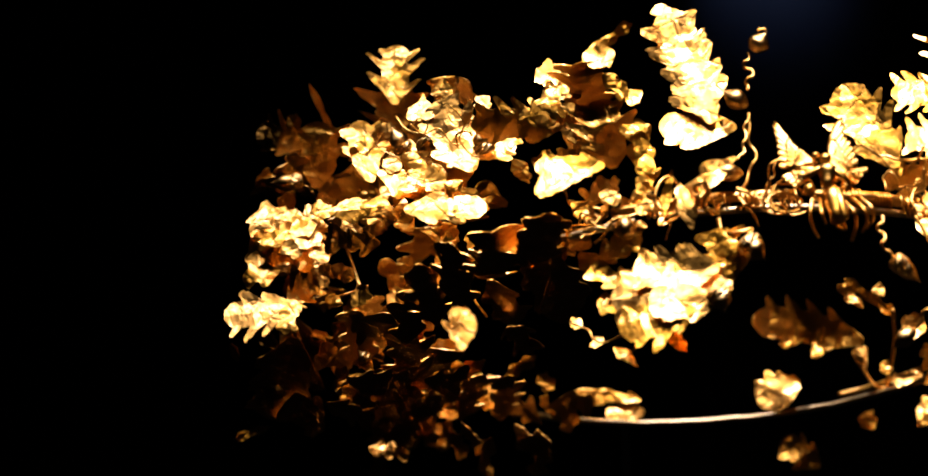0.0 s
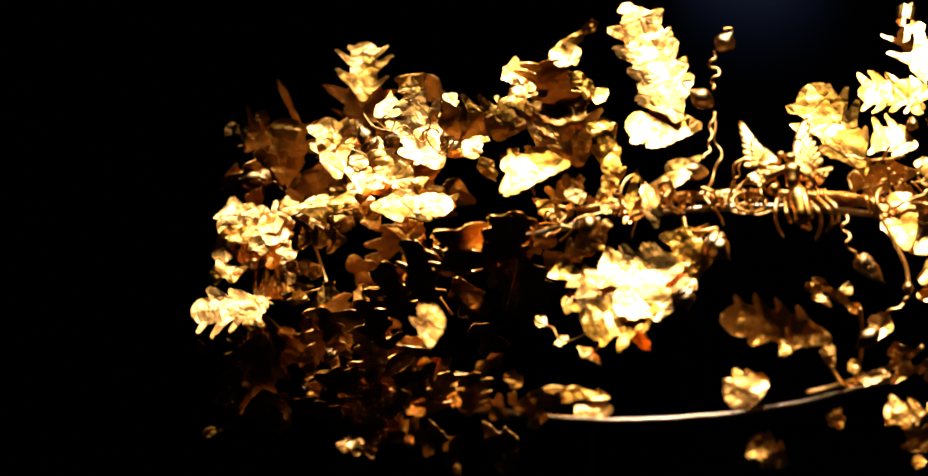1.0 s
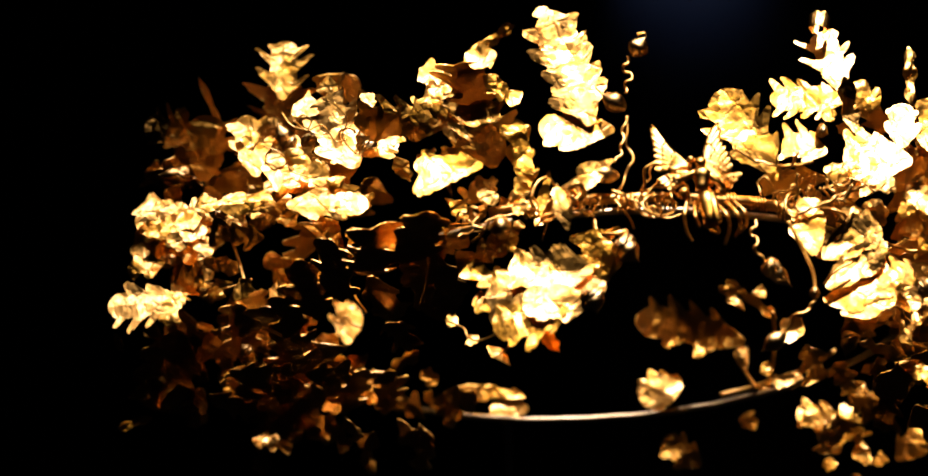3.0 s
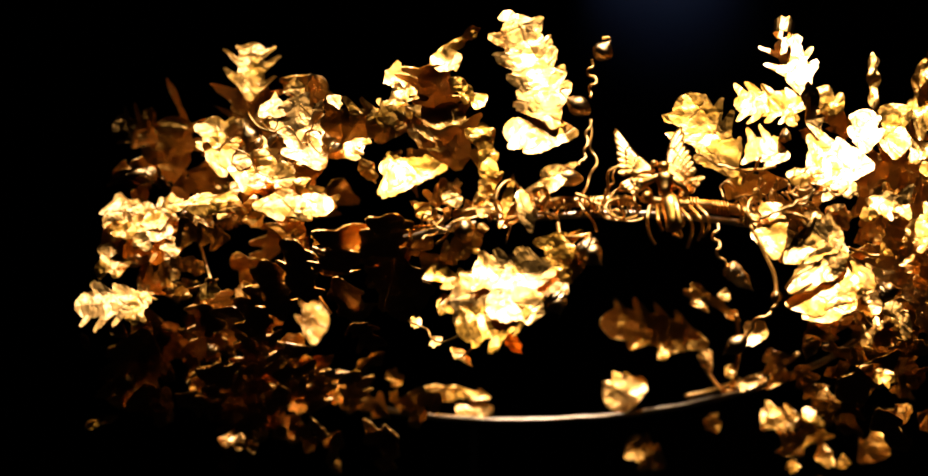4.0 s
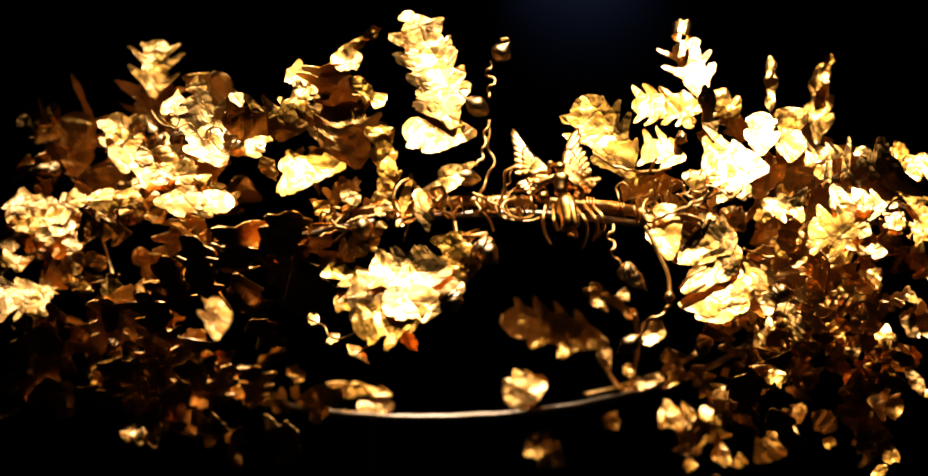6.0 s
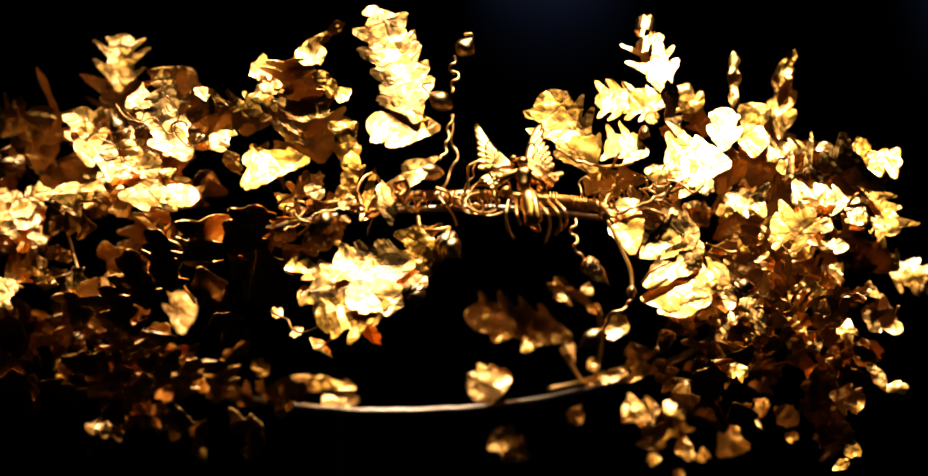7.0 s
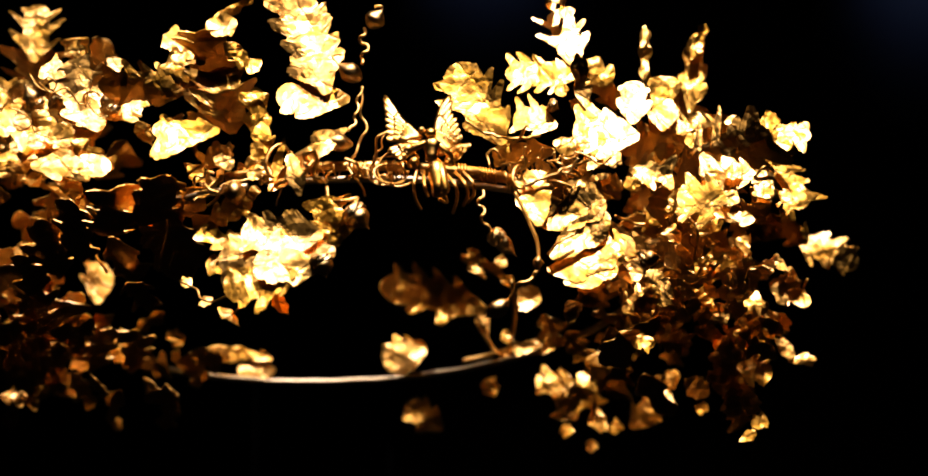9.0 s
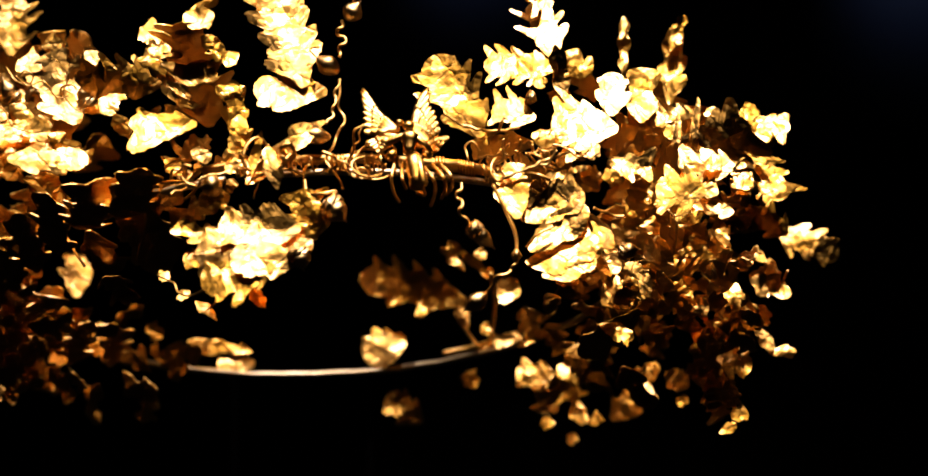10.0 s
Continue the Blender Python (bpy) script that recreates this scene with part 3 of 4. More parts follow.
curled_tip((35.5, -34.0, 52.2), 2.5, 4.4, 0.3, 5)
leaf(22.2, -62.0, 15.0, 9.1, 35.7, 9.9, 0, 0.31, 3, 0.05, 0.28, ((0.25, 1.5, 0.10), (0.55, 4.5, 0.07), (0.78, 2.7, 0.07)), ((0.18, 2.1, 0.10), (0.44, 3.6, 0.06), (0.62, 3.0, 0.06)))
leaf(35.5, -58.0, 13.5, 19.3, 12.7, 5.1, 0, -0.05, 3, 0.08, 0.8, ((0.50, 2.7, 0.20), (0.85, 1.2, 0.10)), ((0.30, 1.2, 0.10), (0.70, 1.5, 0.10)))
leaf(41.3, -32.0, 36.2, 36.3, 52.0, 7.1, 0.1, 0.58, 3, 0.08, 0.24, ((0.42, 4.0, 0.07), (0.72, 4.0, 0.06)), ((0.35, 2.8, 0.10), (0.58, 2.8, 0.06), (0.90, 1.2, 0.08)))
leaf(41.9, -44.0, 33.8, 22.7, 34.2, 6.4, 0, 0.59, 5, 0.14, 0.36, ((0.25, 2.4, 0.06), (0.45, 2.1, 0.06), (0.65, 2.8, 0.05), (0.83, 2.1, 0.05)), ((0.20, 0.9, 0.08), (0.50, 1.8, 0.07), (0.68, 2.8, 0.07), (0.85, 2.4, 0.06)))
leaf(35.9, -62.0, 20.0, 24.9, 22.5, 6.0, 0, 0.55, 3, 0.06, 0.3, ((0.30, 1.2, 0.10), (0.80, 1.5, 0.10)), ((0.30, 1.2, 0.10), (0.50, 3.3, 0.10), (0.85, 2.4, 0.08)))
leaf(43.3, -50.0, 25.0, 41.0, 39.4, 4.0, 0.3, 0, 2, 0.1)
leaf(52.8, -30.0, 25.2, 44.8, 38.5, 6.9, 0.2, -0.02, 3, 0.2)
leaf(57.1, -60.0, 17.2, 40.3, 19.5, 9.0, 0, 0.59, 3, 0.06, 0.24, ((0.35, 2.7, 0.12), (0.62, 1.5, 0.08), (0.85, 1.5, 0.06)), ((0.42, 1.8, 0.10), (0.65, 3.0, 0.12), (0.88, 2.1, 0.06)))
leaf(53.7, -62.0, 15.0, 44.3, 13.7, 4.5, 0, 0.55, 3, 0.1, 0.36, ((0.20, 1.5, 0.10), (0.60, 1.8, 0.12)), ((0.70, 1.2, 0.10),))
leaf(56.3, -36.0, 21.2, 56.8, 32.8, 6.5, 0, 0.57, 2, 0.05, 0.24, ((0.40, 1.2, 0.15), (0.75, 0.6, 0.10)), ((0.35, 1.9, 0.15), (0.70, 0.9, 0.10)))
leaf(64.5, -30.0, 19.4, 65.1, 34.2, 8.2, 0.1, 0.4, 2, 0.08, 0.5)
leaf(60.7, -13.0, 32.1, 60.6, 48.9, 2.9, 0.2, 0.28, 3, 0.15, 1.3)
leaf(73.3, -5.0, 25.0, 75.3, 47.3, 4.8, 0.05, 0.22, 3, 0.15, 1.2, ((0.35, 1.6, 0.12), (0.70, 0.8, 0.10)), ((0.25, 1.9, 0.12), (0.50, 1.6, 0.10)))
leaf(73.4, -6.0, 39.7, 77.6, 49.8, 2.9, 0.1, 0.25, 3, 0.2)
leaf(80.6, -30.0, 21.4, 57.6, 17.2, 10.1, 0, -0.04, 5, 0.25, 1.4)
leaf(68.0, -50.0, 6.3, 91.8, 18.6, 16.6, 0, -0.3, 5, 0.2, 1.3)
leaf(92.5, -22.0, 20.5, 104.9, 18.7, 6.3, 0, 0.44, 3, 0.08, 0.5)
leaf(91.2, -22.0, 19.8, 95.6, 24.9, 4.1, 0.2, 0.42, 2, 0.1)
leaf(87.9, -54.0, 7.9, 72.9, 8.9, 7.9, 0, 0.44, 3, 0.1, 0.5)
leaf(91.0, -32.0, 11.8, 99.1, 17.1, 6.6, 0.2, 0.38, 3, 0.2)
leaf(91.2, -48.0, 11.9, 90.7, -2.3, 6.8, 0.2, 0.42, 4, 0.2)
leaf(94.7, -26.0, 11.4, 103.0, -0.4, 9.8, 0.1, 0.42, 3, 0.1, 0.6)
leaf(79.1, -70.0, 1.3, 66.5, 1.8, 10.5, 0, 0.36, 2, 0.06, 0.4)
leaf(86.6, -66.0, -3.8, 75.5, -1.2, 4.2, 0, 0.45, 3, 0.15)
leaf(54.3, -66.0, 8.6, 65.5, 7.6, 6.6, 0, 0.44, 3, 0.2)
leaf(81.4, -30.0, 21.8, 85.3, 23.4, 2.5, 0, 0.5, 2, 0.1)
leaf(69.8, -45.0, 16.4, 74.4, 17.6, 3.4, 0, 0.3, 2, 0.1)
leaf(35.0, -64.0, 15.7, 41.8, 13.5, 4.5, 0, 0.35, 3, 0.3)
leaf(45.5, -45.0, 24.7, 39.3, 26.9, 4.6, 0, -0.02, 3, 0.2)
leaf(70.2, -60.0, -2.9, 62.5, 4.6, 4.6, 0, 0.3, 3, 0.3)
leaf(105.7, -10.0, -10.0, 94.4, -2.1, 8.0, 0, -0.17, 3, 0.2)

# right spray, middle
leaf(31.1, -84.0, -5.7, 29.1, 8.2, 6.7, 0, 0.46, 2, 0.05, 0.6, ((0.35, 1.5, 0.15), (0.70, 1.2, 0.10)), ((0.50, 0.9, 0.20), (0.85, 0.6, 0.10)))
leaf(31.9, -80.0, -6.0, 47.6, 1.3, 7.6, 0, 0.44, 2, 0.06, 0.7, ((0.60, 1.5, 0.15), (0.85, 1.2, 0.08)), ((0.40, 0.9, 0.12), (0.70, 0.9, 0.10)))
leaf(34.3, -83.0, -14.0, 48.5, -2.6, 6.4, 0.1, 0.42, 2, 0.1, 0.8, ((0.50, 0.9, 0.20), (0.88, 0.9, 0.06)), ((0.60, 1.2, 0.20),))
leaf(39.4, -82.0, -15.4, 55.1, -9.3, 6.1, 0, 0.42, 2, 0.06, 0.6, ((0.60, 1.8, 0.20),), ((0.50, 1.2, 0.20), (0.85, 0.9, 0.08)))
leaf(33.5, -84.0, -17.2, 50.9, -12.6, 6.1, 0, 0.62, 2, 0.05, 0.5, ((0.40, 1.5, 0.20),), ((0.30, 1.2, 0.15),))
leaf(37.6, -85.0, -20.1, 50.9, -15.9, 4.4, 0, 0.64, 2, 0.04, 0.4, ((0.40, 0.6, 0.20),), ((0.40, 0.9, 0.20),))
leaf(50.3, -78.0, -16.3, 57.5, -17.7, 4.4, 0, 0.5, 2, 0.1, 0.8, ((0.60, 1.2, 0.20),), ((0.50, 1.2, 0.15),))
leaf(41.0, -80.0, -21.7, 47.0, -21.1, 2.1, 0, 0.55, 2, 0.1, 1)
leaf(52.5, -72.0, -32.6, 60.9, -35.8, 3.3, 0, 0.42, 3, 0.1, 0.7, ((0.40, 0.6, 0.20),), ((0.50, 0.9, 0.15), (0.80, 0.9, 0.08)))
leaf(52.9, -70.0, -27.2, 62.5, -21.7, 7.2, 0, 0.25, 3, 0.2)
leaf(105.2, 20.0, -9.0, 122.9, -16.1, 6.6, 0, 0.3, 4, 0.12, 0.7, ((0.30, 2.0, 0.09), (0.55, 2.3, 0.08), (0.80, 1.3, 0.06)), ((0.20, 2.6, 0.10), (0.50, 1.6, 0.08), (0.75, 1.3, 0.06)))
leaf(90.5, -30.0, -22.8, 88.7, -32.6, 3.7, 0, 0.36, 3, 0.1, 0.7, ((0.25, 1.2, 0.10), (0.65, 2.2, 0.10)), ((0.30, 1.9, 0.10), (0.70, 2.8, 0.10)))
leaf(96.2, -18.0, -21.5, 105.6, -26.5, 3.8, 0, 0.38, 3, 0.1, 0.7, ((0.30, 1.9, 0.12), (0.60, 0.9, 0.10)), ((0.35, 1.6, 0.12),))
leaf(96.4, -18.0, -34.9, 101.2, -41.3, 2.8, 0, 0.28, 3, 0.1, 0.8, ((0.50, 0.6, 0.20),), ((0.50, 0.6, 0.20),))
leaf(100.0, -18.0, -41.9, 107.6, -41.5, 2.2, 0, 0.34, 2, 0.1, 0.7, ((0.50, 0.9, 0.20),), ((0.70, 0.6, 0.15),))
leaf(85.3, -30.0, -42.8, 94.5, -45.2, 5.3, 0, 0.36, 3, 0.1, 0.7, ((0.30, 1.6, 0.12), (0.65, 1.2, 0.10)), ((0.35, 1.9, 0.14), (0.70, 0.9, 0.10)))
leaf(83.7, -28.0, -48.6, 87.0, -59.6, 6.3, 0.3, -0.12, 4, 0.35)
leaf(89.9, -20.0, -41.8, 85.8, -32.3, 8.0, 0, -0.32, 3, 0.2)
leaf(86.0, -32.0, -62.8, 90.4, -60.2, 1.9, 0, 0.32, 2, 0.1, 0.7, ((0.50, 0.5, 0.20),), ((0.50, 0.5, 0.20),))
leaf(89.2, -30.0, -58.7, 93.4, -56.7, 3.5, 0, 0.3, 2, 0.1)
leaf(81.1, -26.0, -49.5, 82.2, -35.3, 5.7, 0.2, -0.25, 3, 0.2)
leaf(71.8, -60.0, -14.3, 77.9, -18.8, 4.6, 0.2, 0.3, 3, 0.3)
leaf(70.4, -60.0, -24.9, 75.7, -30.2, 3.9, 0.1, 0.2, 3, 0.3)
leaf(75.5, -50.0, -8.3, 80.2, -17.4, 5.2, 0.3, 0.15, 3, 0.2)
leaf(82.1, -45.0, -14.4, 87.4, -7.4, 5.3, 0.1, 0.35, 3, 0.2)
leaf(87.2, -40.0, -17.6, 96.5, -14.4, 4.0, 0, 0.3, 3, 0.2)
leaf(64.0, -64.0, -15.8, 70.0, -11.9, 6.0, 0, 0.2, 3, 0.2)
leaf(62.5, -64.0, -24.9, 67.0, -18.8, 5.4, 0.2, 0.25, 3, 0.2)
leaf(76.8, -55.0, -27.3, 72.2, -22.0, 4.6, 0.2, 0.2, 3, 0.2)
leaf(65.8, -60.0, -25.7, 64.4, -31.0, 4.6, 0.1, -0.02, 3, 0.2)
leaf(80.9, -40.0, -13.0, 76.2, -3.7, 5.6, 0, -0.02, 4, 0.2)
leaf(96.0, -20.0, -19.5, 98.5, -26.7, 4.1, 0.2, 0.35, 2, 0.1)
leaf(94.5, -12.0, -35.8, 99.3, -29.3, 6.4, 0, -0.32, 3, 0.2)

leaf(63.0, -60.0, -29.3, 47.9, -41.7, 6.0, 0.1, -0.7, 3, 0.15, 0.9, ((0.40, 1.5, 0.10), (0.70, 1.5, 0.10)), ((0.40, 1.2, 0.10), (0.70, 1.5, 0.10)))
leaf(82.7, -26.0, -35.0, 82.2, -50.9, 6.3, 0.2, -0.5, 3, 0.2, 1, ((0.30, 1.3, 0.10), (0.70, 1.6, 0.10)), ((0.30, 1.3, 0.10), (0.65, 1.6, 0.10)))

# back of the circlet
leaf(-44.8, 76.0, -50.7, -56.0, -51.1, 5.9, 0, 0.37, 2, 0.06, 0.8, ((0.50, 0.7, 0.20),), ((0.40, 1.0, 0.20),))
leaf(-45.9, 76.0, -47.2, -65.1, -44.1, 2.8, 0, 0.19, 3, 0.06, 0.8, ((0.60, 1.7, 0.15),), ((0.10, 1.4, 0.08), (0.50, 0.7, 0.10)))
leaf(0.2, 72.0, -43.9, -12.6, -47.4, 8.0, 0, 0.27, 2, 0.05, 0.7, ((0.50, 1.4, 0.25),), ((0.40, 1.0, 0.20), (0.75, 1.0, 0.10)))
leaf(0.4, 74.0, -42.7, -10.2, -42.3, 4.2, 0, 0.06, 3, 0.1)
leaf(18.0, 58.0, -30.9, -13.1, -23.7, 9.3, 0, -0.12, 5, 0.25, 1.2, ((0.30, 2.1, 0.08), (0.60, 2.1, 0.08)), ((0.25, 2.7, 0.06), (0.43, 3.4, 0.06), (0.62, 3.4, 0.06), (0.82, 2.4, 0.05)))
leaf(26.5, 40.0, -24.0, 12.5, -13.4, 3.1, 0, -0.12, 3, 0.1)
leaf(17.7, 44.0, -21.7, 10.8, -14.9, 2.7, 0, 0.06, 3, 0.1)
leaf(23.6, 44.0, -18.2, 21.0, -15.7, 3.1, 0, 0.21, 2, 0.1)
leaf(6.6, 56.0, -34.5, 3.2, -33.5, 3.1, 0, 0.31, 2, 0.1)
leaf(33.4, 20.0, -27.6, 26.7, -25.2, 6.7, 0, 0.27, 3, 0.1)
leaf(24.8, 55.0, -40.8, 23.4, -37.0, 3.1, 0, 0.21, 2, 0.1)
leaf(34.4, 60.0, -41.3, 25.7, -43.1, 3.1, 0, 0.23, 3, 0.1)
leaf(45.3, 66.0, -54.0, 33.0, -52.2, 6.6, 0, 0.31, 3, 0.1, 0.7, ((0.40, 1.0, 0.12), (0.80, 1.0, 0.10)), ((0.30, 1.4, 0.12), (0.75, 1.4, 0.10)))
leaf(45.7, 60.0, -49.5, 50.2, -59.9, 8.0, 0, 0.11, 3, 0.1)
leaf(48.5, 62.0, -64.4, 53.7, -62.6, 6.3, 0, 0.26, 2, 0.1)
leaf(5.4, 74.0, -68.0, -5.4, -59.7, 7.0, 0, -0.05, 4, 0.15, 0.9, ((0.30, 1.7, 0.10), (0.70, 1.4, 0.10)), ((0.30, 1.4, 0.10), (0.60, 1.7, 0.10)))
leaf(20.8, 74.0, -57.5, 18.1, -52.3, 4.6, 0, 0.07, 2, 0.1)
leaf(60.6, 58.0, -65.5, 71.9, -54.9, 7.2, 0, 0.19, 4, 0.12, 0.8, ((0.20, 1.7, 0.10), (0.60, 1.4, 0.10)), ((0.40, 1.0, 0.12), (0.80, 1.0, 0.08)))
leaf(54.6, 60.0, -66.8, 58.0, -64.2, 3.1, 0, 0.16, 2, 0.1)
leaf(40.8, 64.0, -65.5, 43.4, -68.1, 3.1, 0, 0.21, 2, 0.1)
leaf(50.3, 62.0, -69.6, 48.6, -73.1, 3.1, 0, 0.16, 2, 0.1)
leaf(45.1, 64.0, -63.7, 39.0, -56.8, 7.7, 0, -0.16, 3, 0.2)
leaf(69.4, 20.0, -52.3, 71.8, -46.4, 3.3, 0, 0.16, 2, 0.1)
leaf(80.3, 10.0, -53.2, 73.6, -48.4, 5.6, 0, -0.23, 3, 0.2)
leaf(47.1, 50.0, -43.9, 55.7, -52.4, 8.6, 0, -0.18, 3, 0.15)
leaf(16.1, 55.0, -32.3, 18.7, -39.2, 3.8, 0, 0.11, 2, 0.1)
leaf(77.7, 20.0, -58.0, 81.0, -56.3, 2.7, 0, 0.11, 2, 0.1)
leaf(34.7, 40.0, -31.6, 38.2, -41.8, 6.8, 0, -0.17, 3, 0.2)
leaf(63.6, -20.0, -34.1, 73.2, -38.8, 6.4, 0, -0.32, 3, 0.2)
leaf(40.4, 0.0, -35.1, 45.3, -43.2, 6.5, 0, -0.25, 3, 0.2)
leaf(85.9, -24.0, -37.3, 85.3, -49.6, 7.0, 0.2, -0.27, 4, 0.3)
leaf(87.5, -30.0, -49.2, 90.3, -56.3, 4.7, -0.2, -0.23, 3, 0.4)
leaf(83.9, -30.0, -50.9, 84.9, -57.5, 4.1, 0.3, -0.12, 3, 0.3)
leaf(99.5, -10.0, -29.4, 96.0, -35.8, 5.5, 0.3, -0.17, 3, 0.3)
leaf(89.3, -26.0, -32.9, 82.3, -41.6, 4.7, 0.3, -0.22, 3, 0.3)
leaf(100.9, -14.0, -16.4, 99.8, -20.4, 2.6, 0.3, 0.19, 2, 0.2)
leaf(56.1, -70.0, -8.2, 57.6, -13.5, 3.6, 0.3, -0.18, 2, 0.3)
leaf(61.0, -62.0, -3.7, 63.2, 4.6, 4.5, 0.3, -0.22, 3, 0.3)

# shards that lie over the leaves of both sprays
leaf(-140.4, -12.0, 5.7, -145.0, 9.7, 4.8, 0, 0.5, 2, 0.1)
leaf(-134.9, -13.0, 8.2, -140.8, 9.8, 3.8, 0.1, 0.42, 2, 0.1)
leaf(-128.3, -14.0, 6.6, -135.9, 4.1, 4.8, 0, 0.55, 2, 0.1)
leaf(-124.3, -14.0, 8.2, -129.5, 11.1, 4.1, -0.1, 0.48, 2, 0.1)
leaf(-136.8, -14.0, 2.8, -143.9, 1.9, 3.8, 0, 0.4, 2, 0.1)
leaf(-126.8, -15.0, 2.8, -133.8, 1.5, 4.1, 0.1, 0.5, 2, 0.1)
leaf(-131.9, -15.0, -1.3, -137.6, 0.6, 3.5, -0.1, 0.36, 2, 0.1)
leaf(-125.4, -16.0, -4.2, -128.9, -0.2, 4.1, 0, 0.46, 2, 0.1)
leaf(-103.0, -38.0, 19.4, -107.7, 21.9, 4.0, 0, 0.42, 2, 0.1)
leaf(-98.1, -42.0, 15.9, -104.0, 14.1, 4.0, 0.1, 0.5, 2, 0.1)
leaf(-91.8, -42.0, 14.1, -97.5, 17.8, 4.9, 0, 0.36, 2, 0.1)
leaf(-108.7, -36.0, 14.8, -103.5, 11.1, 3.7, -0.1, 0.48, 2, 0.1)
leaf(-87.4, -34.0, 32.7, -84.3, 28.9, 3.7, 0, 0.52, 2, 0.1)
leaf(-89.1, -38.0, 21.9, -83.6, 23.4, 4.0, 0, 0.4, 2, 0.1)
leaf(-92.6, -44.0, 4.2, -88.6, 0.2, 4.6, 0, 0.22, 2, 0.2)
leaf(-100.2, -40.0, 3.3, -103.6, 6.7, 4.0, 0.2, -0.07, 2, 0.2)
leaf(-85.2, -46.0, 2.8, -83.7, -1.0, 3.4, 0.2, 0.25, 2, 0.2)
leaf(-113.4, -30.0, 9.9, -109.5, 6.0, 4.1, 0.1, 0.45, 2, 0.1)
leaf(-120.8, -28.0, 10.8, -115.8, 9.2, 3.4, 0, 0.5, 2, 0.1)
leaf(-112.3, -20.0, 28.2, -115.5, 24.3, 4.1, 0.2, 0.3, 2, 0.1)
leaf(-72.9, -55.0, 20.2, -69.1, 14.1, 3.9, 0.2, 0, 2, 0.2)
leaf(-61.9, -70.0, 2.0, -65.6, -2.5, 5.1, 0.2, -0.22, 2, 0.2)
leaf(-57.7, -76.0, 8.6, -53.3, 4.6, 3.8, 0.2, 0.22, 2, 0.3)
leaf(-50.7, -82.0, 10.7, -45.6, 8.5, 2.9, 0, 0.35, 2, 0.3)
leaf(-41.8, -84.0, 5.6, -37.4, 8.5, 2.6, 0.2, 0.3, 2, 0.3)
leaf(45.8, -66.0, 11.6, 41.9, 8.8, 3.6, 0, 0.5, 2, 0.1)
leaf(52.1, -67.0, 13.1, 47.9, 10.1, 3.9, 0.1, 0.45, 2, 0.1)
leaf(40.7, -66.0, 16.9, 44.3, 14.3, 3.3, 0, 0.4, 2, 0.1)
leaf(36.1, -48.0, 28.4, 38.4, 31.2, 3.1, 0, 0.35, 2, 0.1)
leaf(84.0, -56.0, 10.2, 79.5, 7.1, 3.7, 0.1, 0.48, 2, 0.1)
leaf(77.2, -56.0, 6.3, 73.7, 9.8, 3.4, 0, 0.42, 2, 0.1)
leaf(96.1, -34.0, 4.3, 98.8, 0.4, 3.4, 0, 0.45, 2, 0.1)
leaf(88.3, -52.0, 2.6, 92.1, 5.7, 3.7, 0.1, 0.5, 2, 0.1)
leaf(82.5, -66.0, 0.7, 78.8, 2.8, 3.6, 0, 0.38, 2, 0.1)
leaf(53.0, -68.0, 4.5, 57.5, 6.1, 3.3, 0, 0.25, 2, 0.2)
leaf(67.6, -66.0, -9.7, 64.5, -5.9, 3.3, 0.2, 0.3, 2, 0.2)
leaf(58.3, -72.0, -19.4, 62.8, -17.1, 3.3, 0.1, 0.32, 2, 0.2)
leaf(74.3, -58.0, -20.4, 78.1, -24.1, 2.7, 0.2, 0.4, 2, 0.2)

# dim leaves between the spray and the front
leaf(-60.4, -60.0, 2.7, -68.7, -10.0, 9.3, 0.1, -1.1, 3, 0.15, 0.9, ((0.30, 1.5, 0.10), (0.70, 1.8, 0.10)), ((0.30, 1.8, 0.10), (0.65, 1.8, 0.10)))
leaf(-69.5, -50.0, -5.6, -61.2, -20.9, 8.5, -0.1, -1.2, 3, 0.15, 0.9, ((0.30, 1.5, 0.10), (0.70, 1.8, 0.10)), ((0.30, 1.8, 0.10), (0.65, 1.8, 0.10)))
leaf(-71.4, -46.0, 3.6, -79.8, -5.6, 7.0, 0.2, -1.2, 3, 0.15, 0.9, ((0.30, 1.5, 0.10), (0.70, 1.8, 0.10)), ((0.30, 1.8, 0.10), (0.65, 1.8, 0.10)))
leaf(-80.4, -40.0, -10.3, -74.3, -21.9, 6.8, 0.2, -1.3, 3, 0.15, 0.9, ((0.30, 1.5, 0.10), (0.70, 1.8, 0.10)), ((0.30, 1.8, 0.10), (0.65, 1.8, 0.10)))
leaf(-67.8, -58.0, 0.8, -57.2, -17.3, 9.4, 0, -0.9, 3, 0.15, 1.3)
leaf(-53.6, -72.0, -2.5, -59.5, 2.0, 5.3, 0.2, -0.27, 3, 0.2, 1.3)
leaf(-76.6, -40.0, -21.1, -71.2, -28.8, 6.2, 0.1, -0.9, 3, 0.2, 1.3)
leaf(-56.4, -74.0, -3.9, -50.5, -9.9, 5.0, 0.1, -0.32, 2, 0.2, 1.2)

# dark leaves deep in both sprays, turned away from the lamps; gaps (x, z, half-width, half-height) stand in for shade
# inside the left spray
SHADE_GAPS = ((-82, 9, 7, 13), (-112, -4, 11, 7), (-71, -16, 8, 11), (-86, -8, 10, 5), (-89, -21, 9, 9), (-65, 8, 5, 6))


